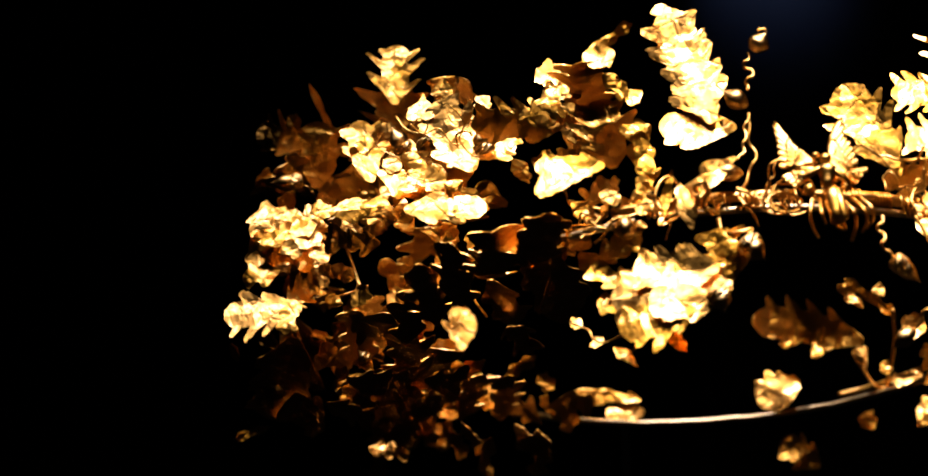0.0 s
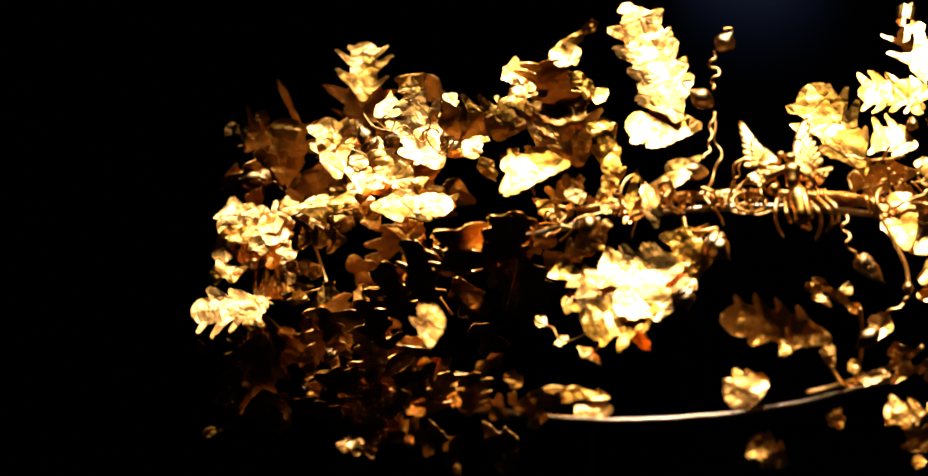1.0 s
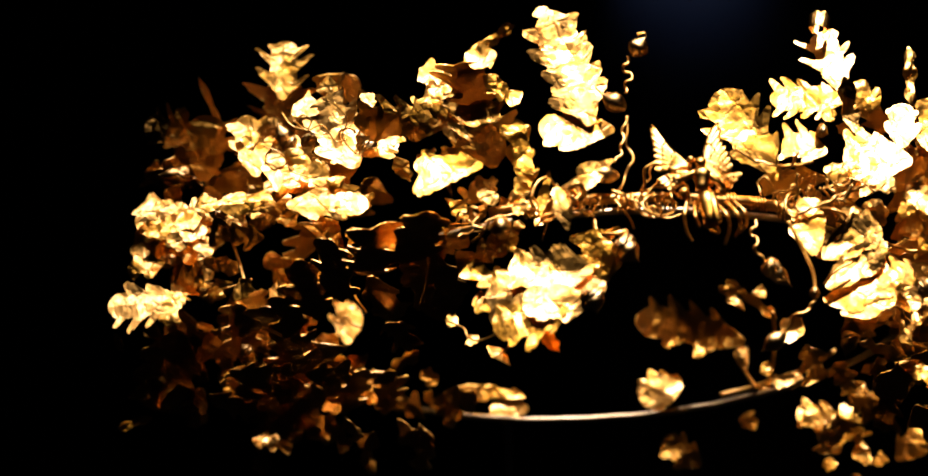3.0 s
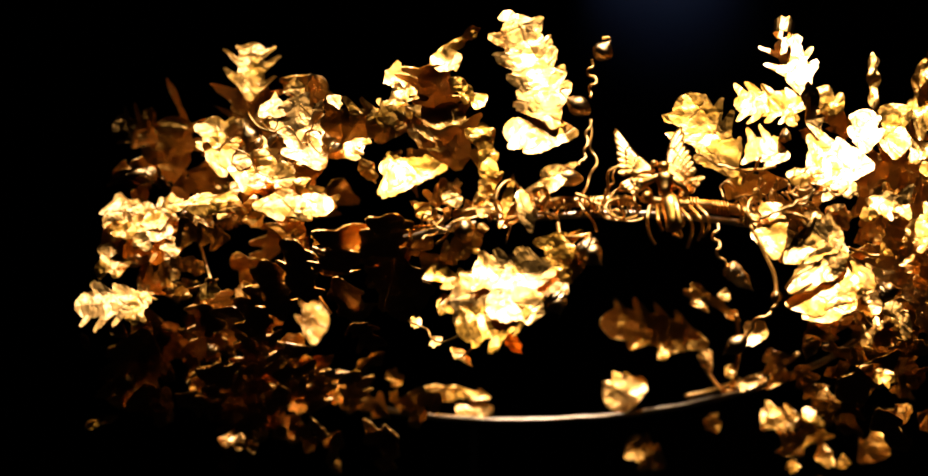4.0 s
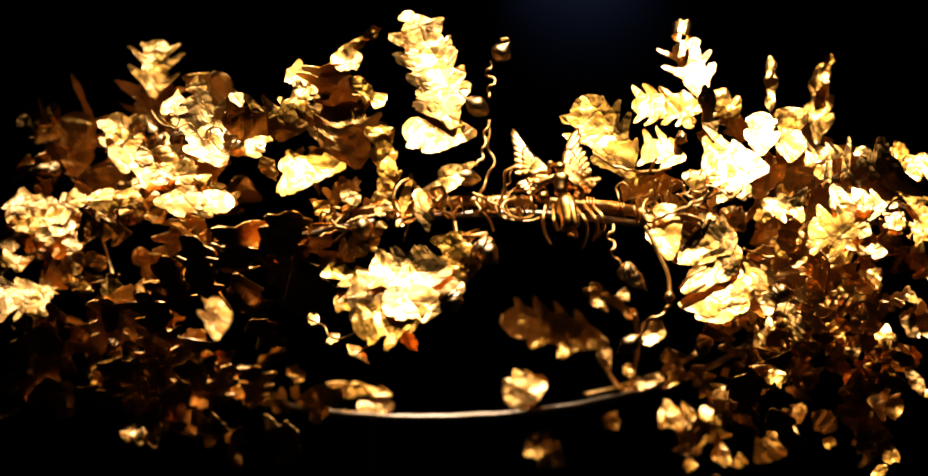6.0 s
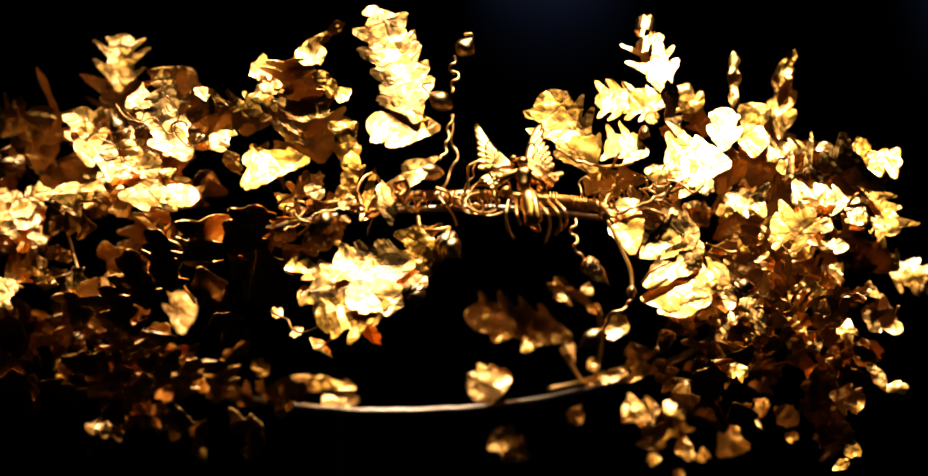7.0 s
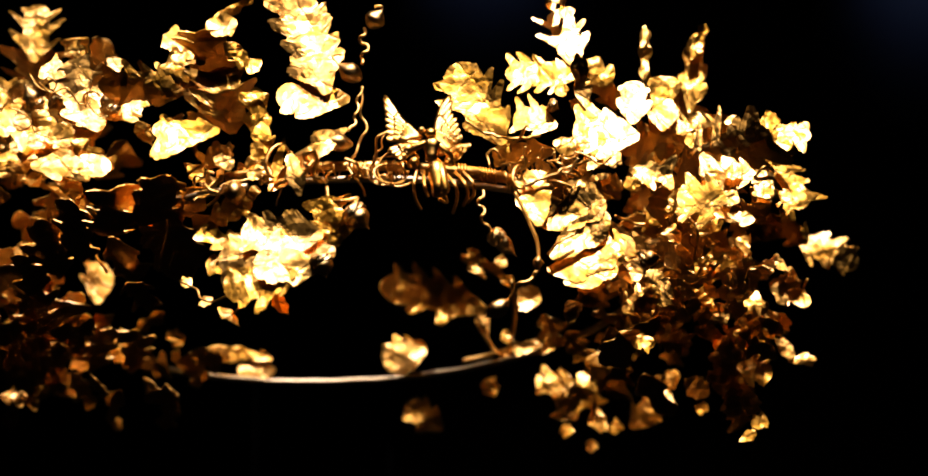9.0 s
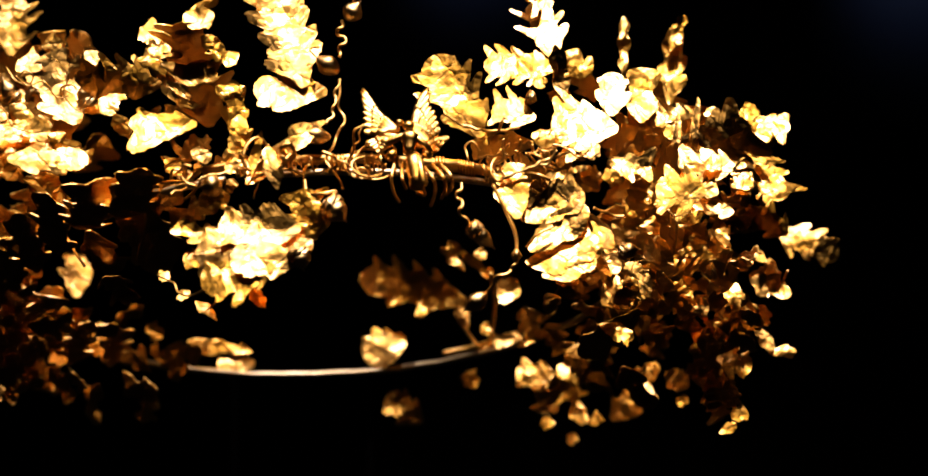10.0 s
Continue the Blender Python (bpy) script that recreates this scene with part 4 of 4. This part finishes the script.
def deep_leaves(n, centre, reach, sizes, up, seed, single=False):
    """Small crumpled leaves and shards strewn through a spray; those too many to tell apart are one mesh."""
    rng = random.Random(seed)
    verts, faces = [], []
    for _ in range(n):
        while True:
            q = [rng.uniform(-1, 1) for _ in range(3)]
            if sum(c * c for c in q) < 1:
                break
        x, y, z = (c + k * r for c, k, r in zip(centre, q, reach))
        w, size = rng.uniform(0, 2 * math.pi), rng.uniform(*sizes)
        if any(((x - hx) / rx) ** 2 + ((z - hz) / rz) ** 2 < 1.2 for hx, hz, rx, rz in SHADE_GAPS):
            continue
        numbers = (x, y, z, x + size * math.cos(w), z + size * math.sin(w), size * rng.uniform(0.28, 0.7), rng.uniform(-0.6, 0.6), rng.uniform(*up),
                   rng.randint(2, 3), rng.uniform(0.1, 0.3), rng.uniform(0.8, 1.8))
        if single:
            leaf(*numbers)
            continue
        v, f, m = placed_leaf(*numbers)
        k = len(verts)
        verts += [m @ Vector(p) for p in v]
        faces += [tuple(c + k for c in fc) for fc in f]
    if verts:
        tagged(part("inner_leaves", mesh_of("inner_leaves", verts, faces, GOLD_LEAF), wreath, "crumpled gold leaves deep inside the spray"), kind="stuff")


deep_leaves(46, (-112, 30, 8), (34, 26, 34), (8, 15), (-1.7, -0.5), 3)
deep_leaves(34, (-112, 20, -28), (36, 30, 25), (8, 16), (-1.1, -0.25), 4)
deep_leaves(8, (-108, 10, -30), (34, 30, 22), (4, 8), (-0.6, 0.0), 14)
deep_leaves(7, (-76, -10, 6), (16, 30, 26), (7, 13), (-1.4, -0.4), 5)
deep_leaves(46, (68, -2, 7), (30, 30, 20), (8, 15), (-1.1, -0.1), 6)
deep_leaves(46, (70, 0, -24), (30, 40, 30), (7, 14), (-1.2, -0.1), 7)
deep_leaves(12, (70, -20, -24), (28, 30, 26), (4, 9), (-0.1, 0.3), 17)
deep_leaves(34, (-118, -2, 12), (30, 12, 26), (4, 9), (-0.7, 0.35), 41, True)
deep_leaves(16, (-116, 4, -32), (32, 16, 18), (8, 14), (-0.9, -0.2), 42)
deep_leaves(18, (74, -28, 10), (26, 14, 18), (4, 8), (-0.7, 0.3), 43)
deep_leaves(16, (68, -38, -22), (25, 15, 18), (5, 11), (-0.8, 0.1), 44)
deep_leaves(9, (-50, -70, 4), (10, 6, 7), (3, 6), (-0.8, 0.2), 8)
deep_leaves(14, (36, -66, 8), (10, 6, 6), (3, 6), (-0.6, 0.4), 9)
deep_leaves(16, (-90, 45, -52), (34, 20, 12), (7, 13), (-1.0, -0.2), 10)
rng = random.Random(21)
for a in range(-32, -126, -10):
    p = ring(a) / MM
    w = rng.uniform(0.6, 2.6)
    leaf(p.x - 6 * math.cos(w), p.y - 9, p.z - 7 * math.sin(w), p.x + 8 * math.cos(w), p.z + 9 * math.sin(w), rng.uniform(9, 13), rng.uniform(-0.6, 0.6), rng.uniform(-1.7, -1.2), 3, 0.15, 0.8)


# windings and tendrils round the front of the circlet
def angle_at(x):
    return math.degrees(math.asin((x - CX) / R))


def winding(x0, x1, turns, radius, lift, thick, label="gold wire wound round the branch"):
    n = turns * 14
    pts = []
    for i in range(n + 1):
        p = ring(angle_at(x0 + (x1 - x0) * i / n), lift)
        w = 2 * math.pi * turns * i / n
        pts.append(p + Vector((0, math.cos(w), math.sin(w))) * radius * MM)
    return part("winding", mesh_of("winding", *sweep(pts, thick * MM, 6), GOLD_WIRE, True), wreath, label)


winding(-40, -33, 5, 1.9, 2.2, 0.45)
winding(-16.5, -12, 4, 2.3, 2.0, 0.5)
winding(-30, -19, 4, 2.2, 2.4, 0.3)
winding(-8, -2, 3, 2.4, 2.2, 0.34)
winding(22, 33, 5, 2.2, 2.4, 0.32)
winding(16, 20.5, 6, 1.7, 3.0, 0.28)
winding(10.5, 13, 3, 2.0, 2.8, 0.4)
winding(24, 27, 3, 2.3, 2.0, 0.5)


def hoop(at, rx, rz, tilt, thick, start=0, sweep_deg=340):
    pts = []
    for i in range(25):
        w = radians(start + sweep_deg * i / 24)
        p = Vector((rx * math.cos(w), 2.2 * math.sin(w + 0.6), rz * math.sin(w)))
        c, s = math.cos(radians(tilt)), math.sin(radians(tilt))
        pts.append((Vector(at) + Vector((p.x * c - p.z * s, p.y, p.x * s + p.z * c))) * MM)
    return part("tendril", mesh_of("tendril", *sweep(pts, thick * MM, 7), GOLD_WIRE, True), wreath)


hoop((-6.7, -86.0, 7.7), 5.2, 3.6, 10, 0.30)
hoop((-3.8, -87.0, 8.4), 5.6, 4.6, 15, 0.3, 20, 300)
hoop((-6.0, -88.0, 6.9), 4.2, 2.4, -8, 0.28)
hoop((-34.4, -86.0, 9.9), 2.6, 4.2, -15, 0.40, 40, 240)
hoop((26.5, -82.0, 6.5), 2.0, 3.0, 0, 0.40, 0, 300)
wire([(-26.3, -88.0, 9.2), (-27.4, -90.0, 11.3), (-25.5, -90.0, 12.3), (-24.5, -89.0, 9.9), (-25.4, -88.0, 7.0), (-23.5, -86.0, 4.5)], 0.75, steps=6)
wire([(-25.1, -90.0, 9.9), (-26.5, -91.0, 8.4), (-27.4, -91.0, 9.4)], 0.6, steps=6)
wire([(-17.6, -88.0, 10.6), (-14.7, -88.0, 9.4), (-14.0, -87.0, 7.4), (-16.2, -87.0, 6.0)], 0.45)
wire([(-35.1, -86.0, 3.7), (-30.7, -88.0, 5.5), (-24.9, -88.0, 6.0), (-22.0, -86.0, 4.5)], 0.45)
wire([(-22.0, -86.0, 3.6), (-21.1, -88.0, 0.4), (-17.6, -90.0, 0.1), (-14.0, -89.0, 0.7), (-15.8, -90.0, -1.3)], 0.5)

def tangle(n, centre, reach, thick, seed):
    """Loose bent ends of gold wire."""
    rng = random.Random(seed)
    for _ in range(n):
        p = Vector(centre) + Vector([rng.uniform(-1, 1) * k for k in reach])
        keys = [p]
        d = Vector((rng.uniform(-1, 1), rng.uniform(-0.3, 0.3), rng.uniform(-1, 1)))
        for _ in range(rng.randint(3, 5)):
            d = (d + Vector((rng.uniform(-1, 1), rng.uniform(-0.3, 0.3), rng.uniform(-1, 1)))).normalized()
            keys.append(keys[-1] + d * rng.uniform(1.2, 2.6))
        wire(keys, thick * rng.uniform(0.8, 1.3), steps=6)


tangle(8, (-26, -85, 5), (12, 2, 2.5), 0.26, 31)
tangle(7, (-47, -80, 6), (7, 5, 5), 0.32, 32)
tangle(8, (-10, -87, 7), (6, 2, 2.5), 0.28, 33)
tangle(18, (30, -80, 8), (11, 5, 5), 0.30, 34)
tangle(14, (70, -50, -14), (18, 15, 14), 0.34, 35)

# the stalk with three acorns
wire([(-13.5, -70.0, 44.3), (-13.8, -71.0, 41.2), (-13.2, -72.0, 38.1), (-14.0, -73.0, 34.7)], 0.45, "crinkled gold wire stalk", 10, 0.9, 2.2)
wire([(-13.7, -74.0, 29.2), (-14.9, -76.0, 24.7), (-15.3, -78.0, 20.3), (-17.0, -80.0, 17.7)], 0.42, "crinkled gold wire stalk", 8, 0.45, 3)
wire([(-14.0, -74.0, 29.2), (-13.7, -76.0, 22.5), (-12.8, -78.0, 17.3), (-15.4, -80.0, 12.4), (-17.2, -81.0, 7.5)], 0.40, "crinkled gold wire stalk", 8, 0.5, 3)
acorn((-12.7, -70.0, 44.0), (-9.0, -71.0, 48.7), 5.4, "bright gold bud on a crinkled stalk", False)
wire([(-9.0, -71.0, 48.7), (-9.3, -71.0, 49.7), (-11.1, -71.0, 49.6)], 0.4)
acorn((-13.7, -74.0, 30.5), (-19.9, -74.0, 34.7), 5.2, "gold bud on the crinkled stalk", False)
wire([(-19.7, -73.0, 34.7), (-21.5, -72.0, 36.8), (-19.1, -72.0, 37.4)], 0.4)
acorn((-15.4, -80.0, 14.2), (-23.1, -82.0, 15.1), 4.6, "gold bud lying on the branch", False)
acorn((-16.1, -90.0, -1.6), (-11.5, -92.0, -6.5), 5.8, "gold acorn in its scaly cup", True)
acorn((-23.1, -98.0, -13.3), (-21.4, -99.0, -18.5), 5.6)

# acorns of the left spray
acorn((-133.1, 0.0, 18.0), (-141.6, 0.0, 17.7), 3.8, "slim gold bud among the leaves")
acorn((-103.6, -20.0, 24.2), (-106.4, -22.0, 30.2), 5.0)
acorn((-80.5, -46.0, 22.3), (-81.9, -46.0, 28.8), 5.2)
acorn((-98.4, -28.0, 26.8), (-95.1, -30.0, 22.1), 4.2)
acorn((-115.9, -12.0, -30.7), (-118.0, -12.0, -28.2), 3.6)
acorn((-41.4, -94.0, 2.2), (-47.2, -94.0, 1.6), 6.0, "bright gold bead-like acorn", False)
acorn((-53.7, -70.0, 3.5), (-51.2, -74.0, 4.9), 3.8)
wire([(-87.2, -42.0, -10.3), (-84.9, -42.0, -14.9), (-81.8, -42.0, -19.5)], 0.4)
wire([(-100.1, 54.0, -22.3), (-98.3, 54.0, -23.9), (-96.2, 54.0, -22.5), (-94.5, 54.0, -24.4), (-91.7, 54.0, -25.6)], 0.45, "thin bent gold tendril")
wire([(-105.2, -26.0, 33.5), (-101.6, -30.0, 29.4), (-95.9, -32.0, 27.8), (-93.6, -32.0, 25.4)], 0.36)
wire([(-87.7, -44.0, 24.3), (-87.8, -46.0, 27.3), (-85.0, -47.0, 28.1), (-83.5, -47.0, 26.8)], 0.36)
wire([(-123.1, 0.0, 3.8), (-121.3, 5.0, -4.3), (-118.2, 0.0, -12.4)], 0.5)
wire([(-87.6, -30.0, -2.6), (-88.7, -35.0, -10.4), (-85.0, -38.0, -15.0)], 0.5)

wire([(-88.9, -50.0, 34.8), (-85.5, -50.0, 30.3), (-86.7, -50.0, 25.7), (-83.2, -50.0, 21.6), (-80.9, -50.0, 23.4)], 0.22)
wire([(-99.3, -50.0, 30.3), (-95.9, -50.0, 27.7), (-91.9, -50.0, 28.9), (-88.6, -50.0, 24.9), (-85.5, -50.0, 25.2)], 0.22)
wire([(-106.7, -52.0, 23.7), (-102.1, -52.0, 21.6), (-99.8, -52.0, 17.3), (-95.7, -52.0, 15.8)], 0.2)
wire([(-99.2, -48.0, 29.6), (-97.1, -48.0, 31.7), (-94.9, -48.0, 30.2), (-96.2, -48.0, 27.1)], 0.25)
wire([(-128.5, -12.0, -15.4), (-123.9, -12.0, -13.5), (-117.9, -12.0, -11.9), (-115.1, -12.0, -10.6)], 0.3)

# tendrils and acorns of the right spray
wire([(17.2, -86.0, 3.1), (16.6, -88.0, -0.3), (17.3, -90.0, -3.9), (19.3, -90.0, -8.0)], 0.42, "crinkled gold tendril", 10, 0.8, 2.5)
acorn((19.1, -90.0, -7.2), (25.2, -88.0, -13.0), 4.2, "gold acorn on a crinkled tendril")
wire([(25.0, -86.0, 2.7), (27.9, -88.0, -3.1), (30.7, -90.0, -9.7), (31.0, -92.0, -15.2)], 0.5)
wire([(31.0, -92.0, -15.2), (30.2, -93.0, -18.1), (26.5, -94.0, -20.2), (23.6, -94.0, -24.0)], 0.45, "crinkled gold tendril", 10, 0.6, 2.5)
acorn((24.1, -94.0, -24.0), (18.2, -95.0, -28.4), 4.6, "bright gold bud on a tendril", False)
acorn((29.4, -92.0, -14.7), (32.3, -92.0, -14.9), 3.4, "small gold knot of wire", False)
acorn((40.6, -80.0, -24.6), (38.8, -80.0, -30.2), 4.0)
acorn((56.7, -76.0, -14.1), (62.0, -76.0, -13.3), 4.2)
acorn((33.5, -62.0, 25.6), (36.2, -62.0, 24.3), 3.4)
acorn((83.7, -45.0, -19.1), (80.9, -45.0, -19.9), 4.0)
wire([(12.6, -84.0, 20.4), (16.8, -84.0, 17.9), (21.2, -84.0, 16.4), (27.1, -82.0, 16.2), (31.6, -80.0, 17.2)], 0.42, "crinkled gold tendril", 10, 0.4, 3)
wire([(27.2, -84.0, 4.2), (33.1, -84.0, 6.5), (39.0, -82.0, 9.2), (44.3, -78.0, 11.1)], 0.45, steps=10, wave=0.5, waves=3)
wire([(70.0, -62.0, -3.3), (72.3, -62.0, -6.7), (71.8, -60.0, -14.3)], 0.4)
wire([(73.2, -64.0, -3.3), (79.0, -64.0, -2.3)], 0.3)
wire([(86.8, -60.0, 7.1), (89.5, -60.0, 9.9), (92.2, -58.0, 8.7)], 0.4)
wire([(40.5, -86.0, -7.5), (36.1, -88.0, -9.7), (33.4, -88.0, -12.9)], 0.4)
wire([(48.1, -80.0, -3.7), (49.9, -80.0, -8.2), (49.3, -80.0, -10.4)], 0.4)
wire([(106.8, 0.0, -19.9), (105.6, 0.0, -23.2), (107.2, 0.0, -26.4)], 0.4)

wire([(-39.3, -96.0, -20.4), (-43.4, -95.0, -22.6), (-50.9, -92.0, -25.3), (-54.7, -88.0, -22.2), (-59.0, -84.0, -20.4)], 0.28, "thin bent gold stalk", 8, 0.3, 3)
wire([(-37.5, -98.0, -22.5), (-41.1, -99.0, -25.3), (-44.9, -100.0, -28.7)], 0.3, "thin bent gold stalk")
wire([(-66.1, -64.0, 1.2), (-64.0, -62.0, -7.0), (-66.9, -55.0, -17.7)], 0.45)

# stalks along the back of the circlet
wire([(16.2, 60.0, -36.8), (22.4, 70.0, -45.0), (30.2, 68.0, -44.0), (37.0, 60.0, -37.5)], 0.7)
wire([(11.0, 76.0, -47.1), (20.7, 74.0, -44.8), (35.4, 66.0, -39.5), (43.8, 56.0, -33.8)], 0.8)
wire([(25.2, 30.0, -22.1), (26.4, 50.0, -32.0), (25.0, 70.0, -44.1)], 0.7)


# ---- the winged figurine ----
def feather(root, bow, end, wide, depth):
    """One ribbed feather, a flattened round-ended blade that bends from its root through bow to its end, in millimetres."""
    p0, p1, p2 = (Vector((q[0], 0, q[1])) for q in (root, bow, end))
    verts, faces, n = [], [], 9
    for i in range(n + 1):
        u = i / n
        p = p0 * (1 - u) ** 2 + p1 * (2 * u * (1 - u)) + p2 * u * u
        t = ((p1 - p0) * (1 - u) + (p2 - p1) * u).normalized()
        across = Vector((-t.z, 0, t.x))
        w = wide * (0.6 + 0.4 * min(1, 2 * u)) * max(0.12, 1 - max(0.0, (u - 0.7) / 0.3) ** 2.4) ** 0.5
        p.y = depth - 0.9 * u * u
        for c, d in ((-1, 0.0), (-0.45, -0.13), (0, -0.24), (0.45, -0.13), (1, 0.0), (0, 0.22)):
            verts.append(p + across * (c * w) + Vector((0, d, 0)))
    for i in range(n):
        for k in range(6):
            q = (k + 1) % 6
            faces.append((i * 6 + k, i * 6 + q, i * 6 + 6 + q, i * 6 + 6 + k))
    faces += [(5, 4, 3, 2, 1, 0), tuple(range(n * 6, n * 6 + 6))]
    return verts, faces


def wing_mesh(tip, low, bow, feathers, wide, seed):
    """A wing from its shoulder at the origin: long feathers fan from tip down to low, with shorter ones laid over their roots."""
    rng = random.Random(seed)
    verts, faces = [], []
    for layer, (reach, count_here) in enumerate(((1.0, feathers), (0.66, feathers), (0.38, feathers - 1))):
        for k in range(count_here):
            f = k / max(1, count_here - 1)
            long = reach * rng.uniform(0.95, 1.04)
            root = [0.34 * c * f for c in low]
            end = [p + (q - p) * f for p, q in zip(tip, low)]
            mid = [b * (1 - f) + (r + 0.62 * (e - r)) * f for b, e, r in zip(bow, end, root)]
            first = [r + (m - r) * long for r, m in zip(root, mid)]
            cut = [(1 - long) ** 2 * r + 2 * long * (1 - long) * m + long * long * e for r, m, e in zip(root, mid, end)]
            v, fc = feather(root, first, cut, wide, -0.22 * layer - 0.05 * k)
            n = len(verts)
            verts += v
            faces += [tuple(c + n for c in q) for q in fc]
    return [p * MM for p in verts], faces


def lump(rows, tilt, at, mat=GOLD_WIRE):
    v, f = revolve([(r * MM, h * MM) for r, h in rows], 14, 0.04, 11)
    m = Matrix.Translation(Vector(at) * MM) @ pose(0, 0, 0, *tilt)
    return [m @ Vector(p) for p in v], f


# the little winged figure stays one plain shape
FIG = Vector((4.5, -87.0, 12.2))
fverts, ffaces = [], []


def join(verts, faces):
    k = len(fverts)
    fverts.extend(verts)
    ffaces.extend(tuple(x + k for x in fc) for fc in faces)


for rows, tilt, at in (
    ([(0.2, -1.3), (0.85, -0.9), (1.15, 0), (0.95, 0.8), (0.2, 1.25)], (10, 0, 0), (-0.5, -1.0, 4.5)),
    ([(0.2, -0.8), (0.7, -0.3), (0.6, 0.5), (0.1, 0.8)], (0, 0, 0), (-2.6, -0.2, 5.2)),
    ([(0.5, -3.0), (1.3, -2.4), (1.15, -1.2), (1.5, 0.4), (1.9, 1.6), (1.2, 2.5), (0.5, 3.2)], (-24, 0, 0), (-0.2, -1.8, 0.6)),
    ([(0.7, -8.6), (1.5, -8.2), (1.3, -6.0), (1.7, -3.5), (1.5, -1.2), (1.0, 0.2)], (-26, -8, 0), (0.6, -2.4, -2.0)),
    ([(0.5, -8.0), (0.9, -7.4), (0.8, -4.0), (0.9, -0.5), (0.3, 0.2)], (-30, -12, 0), (1.7, -3.2, -2.2)),
    ([(0.2, -3.0), (0.6, -2.4), (0.7, 0), (0.6, 2.0), (0.2, 2.6)], (0, 62, 0), (-3.6, -1.6, 1.4)),
    ([(0.2, -3.0), (0.6, -2.4), (0.7, 0), (0.6, 2.0), (0.2, 2.6)], (0, -48, 0), (2.8, -1.6, 0.6)),
    ([(0.2, -1.6), (1.1, -0.8), (1.2, 0.6), (0.2, 1.5)], (0, 70, 0), (-5.6, -1.0, 0.6)),
    ([(0.2, -1.6), (1.1, -0.8), (1.0, 0.6), (0.2, 1.5)], (0, 30, 0), (-4.2, -1.4, -2.2)),
    ([(0.2, -1.4), (0.9, -0.8), (1.0, 0.6), (0.2, 1.3)], (0, -50, 0), (3.8, -1.0, -1.8)),
):
    join(*lump([(q * 1.35, h * 1.1) for q, h in rows], tilt, FIG + Vector(at) * 1.1))
for at, tip, low, bow, feathers, wide, lean, turn, seed in (
    ((-2.9, 0.0, 3.6), (-10.1, 12.8), (-8.7, -0.8), (-5.8, 3.8), 8, 1.0, -31, -4, 1),
    ((2.0, 0.0, -0.8), (2.1, 18.0), (5.2, 5.8), (-2.3, 9.6), 8, 1.15, -35, 2, 2),
    ((-3.2, 0.0, 2.4), (-8.0, -2.9), (-5.1, -5.1), (-4.4, 0.0), 4, 0.9, -28, -3, 3),
    ((3.7, 0.0, -0.2), (6.1, 2.3), (3.2, -1.7), (3.2, 2.0), 3, 1.1, -33, 4, 4),
):
    m = Matrix.Translation((FIG + Vector(at)) * MM) @ pose(0, 0, 0, lean, 0, turn)
    wv, wf = wing_mesh(tip, low, bow, feathers, wide, seed)
    join([m @ p for p in wv], wf)
figurine = part("figurine", mesh_of("figurine", fverts, ffaces, GOLD_WIRE, True), wreath, "small gold winged figurine on the branch")

# curled gold strips that hang under the figurine
for keys, thick in (
    ([(7.1, -88.0, 7.6), (10.1, -92.0, 4.3), (10.7, -91.0, 1.0), (9.6, -88.0, -2.8)], 0.45),
    ([(9.9, -88.0, 7.6), (12.6, -92.0, 4.6), (13.3, -91.0, 1.7), (12.2, -88.0, -0.9)], 0.45),
    ([(11.9, -87.0, 7.6), (14.5, -90.0, 4.9), (14.8, -89.0, 2.0), (13.4, -86.0, -0.0)], 0.45),
    ([(0.6, -88.0, 8.3), (-0.1, -91.0, 4.3), (0.4, -90.0, 0.6), (1.7, -88.0, -1.8)], 0.45),
    ([(2.3, -88.0, 7.8), (2.6, -92.0, 3.9), (3.5, -91.0, 1.4)], 0.45),
    ([(7.4, -86.0, 7.3), (7.5, -90.0, 2.5), (8.1, -89.0, -0.0), (6.1, -90.0, 0.6)], 0.45),
):
    wire(keys, thick, "curled gold strip under the figurine", 8, name="curl")

# black posts that carry the circlet
for a in (172, 200):
    top = ring(a, -1.1)
    post = box("mount_post", (0.0026, 0.0026, top.z - PLINTH_TOP), (top.x, top.y, (top.z + PLINTH_TOP) / 2), BLACK_CLOTH, 0.0006)
    tagged(post, "thin black post under the gold circlet", "mount", "mount posts")
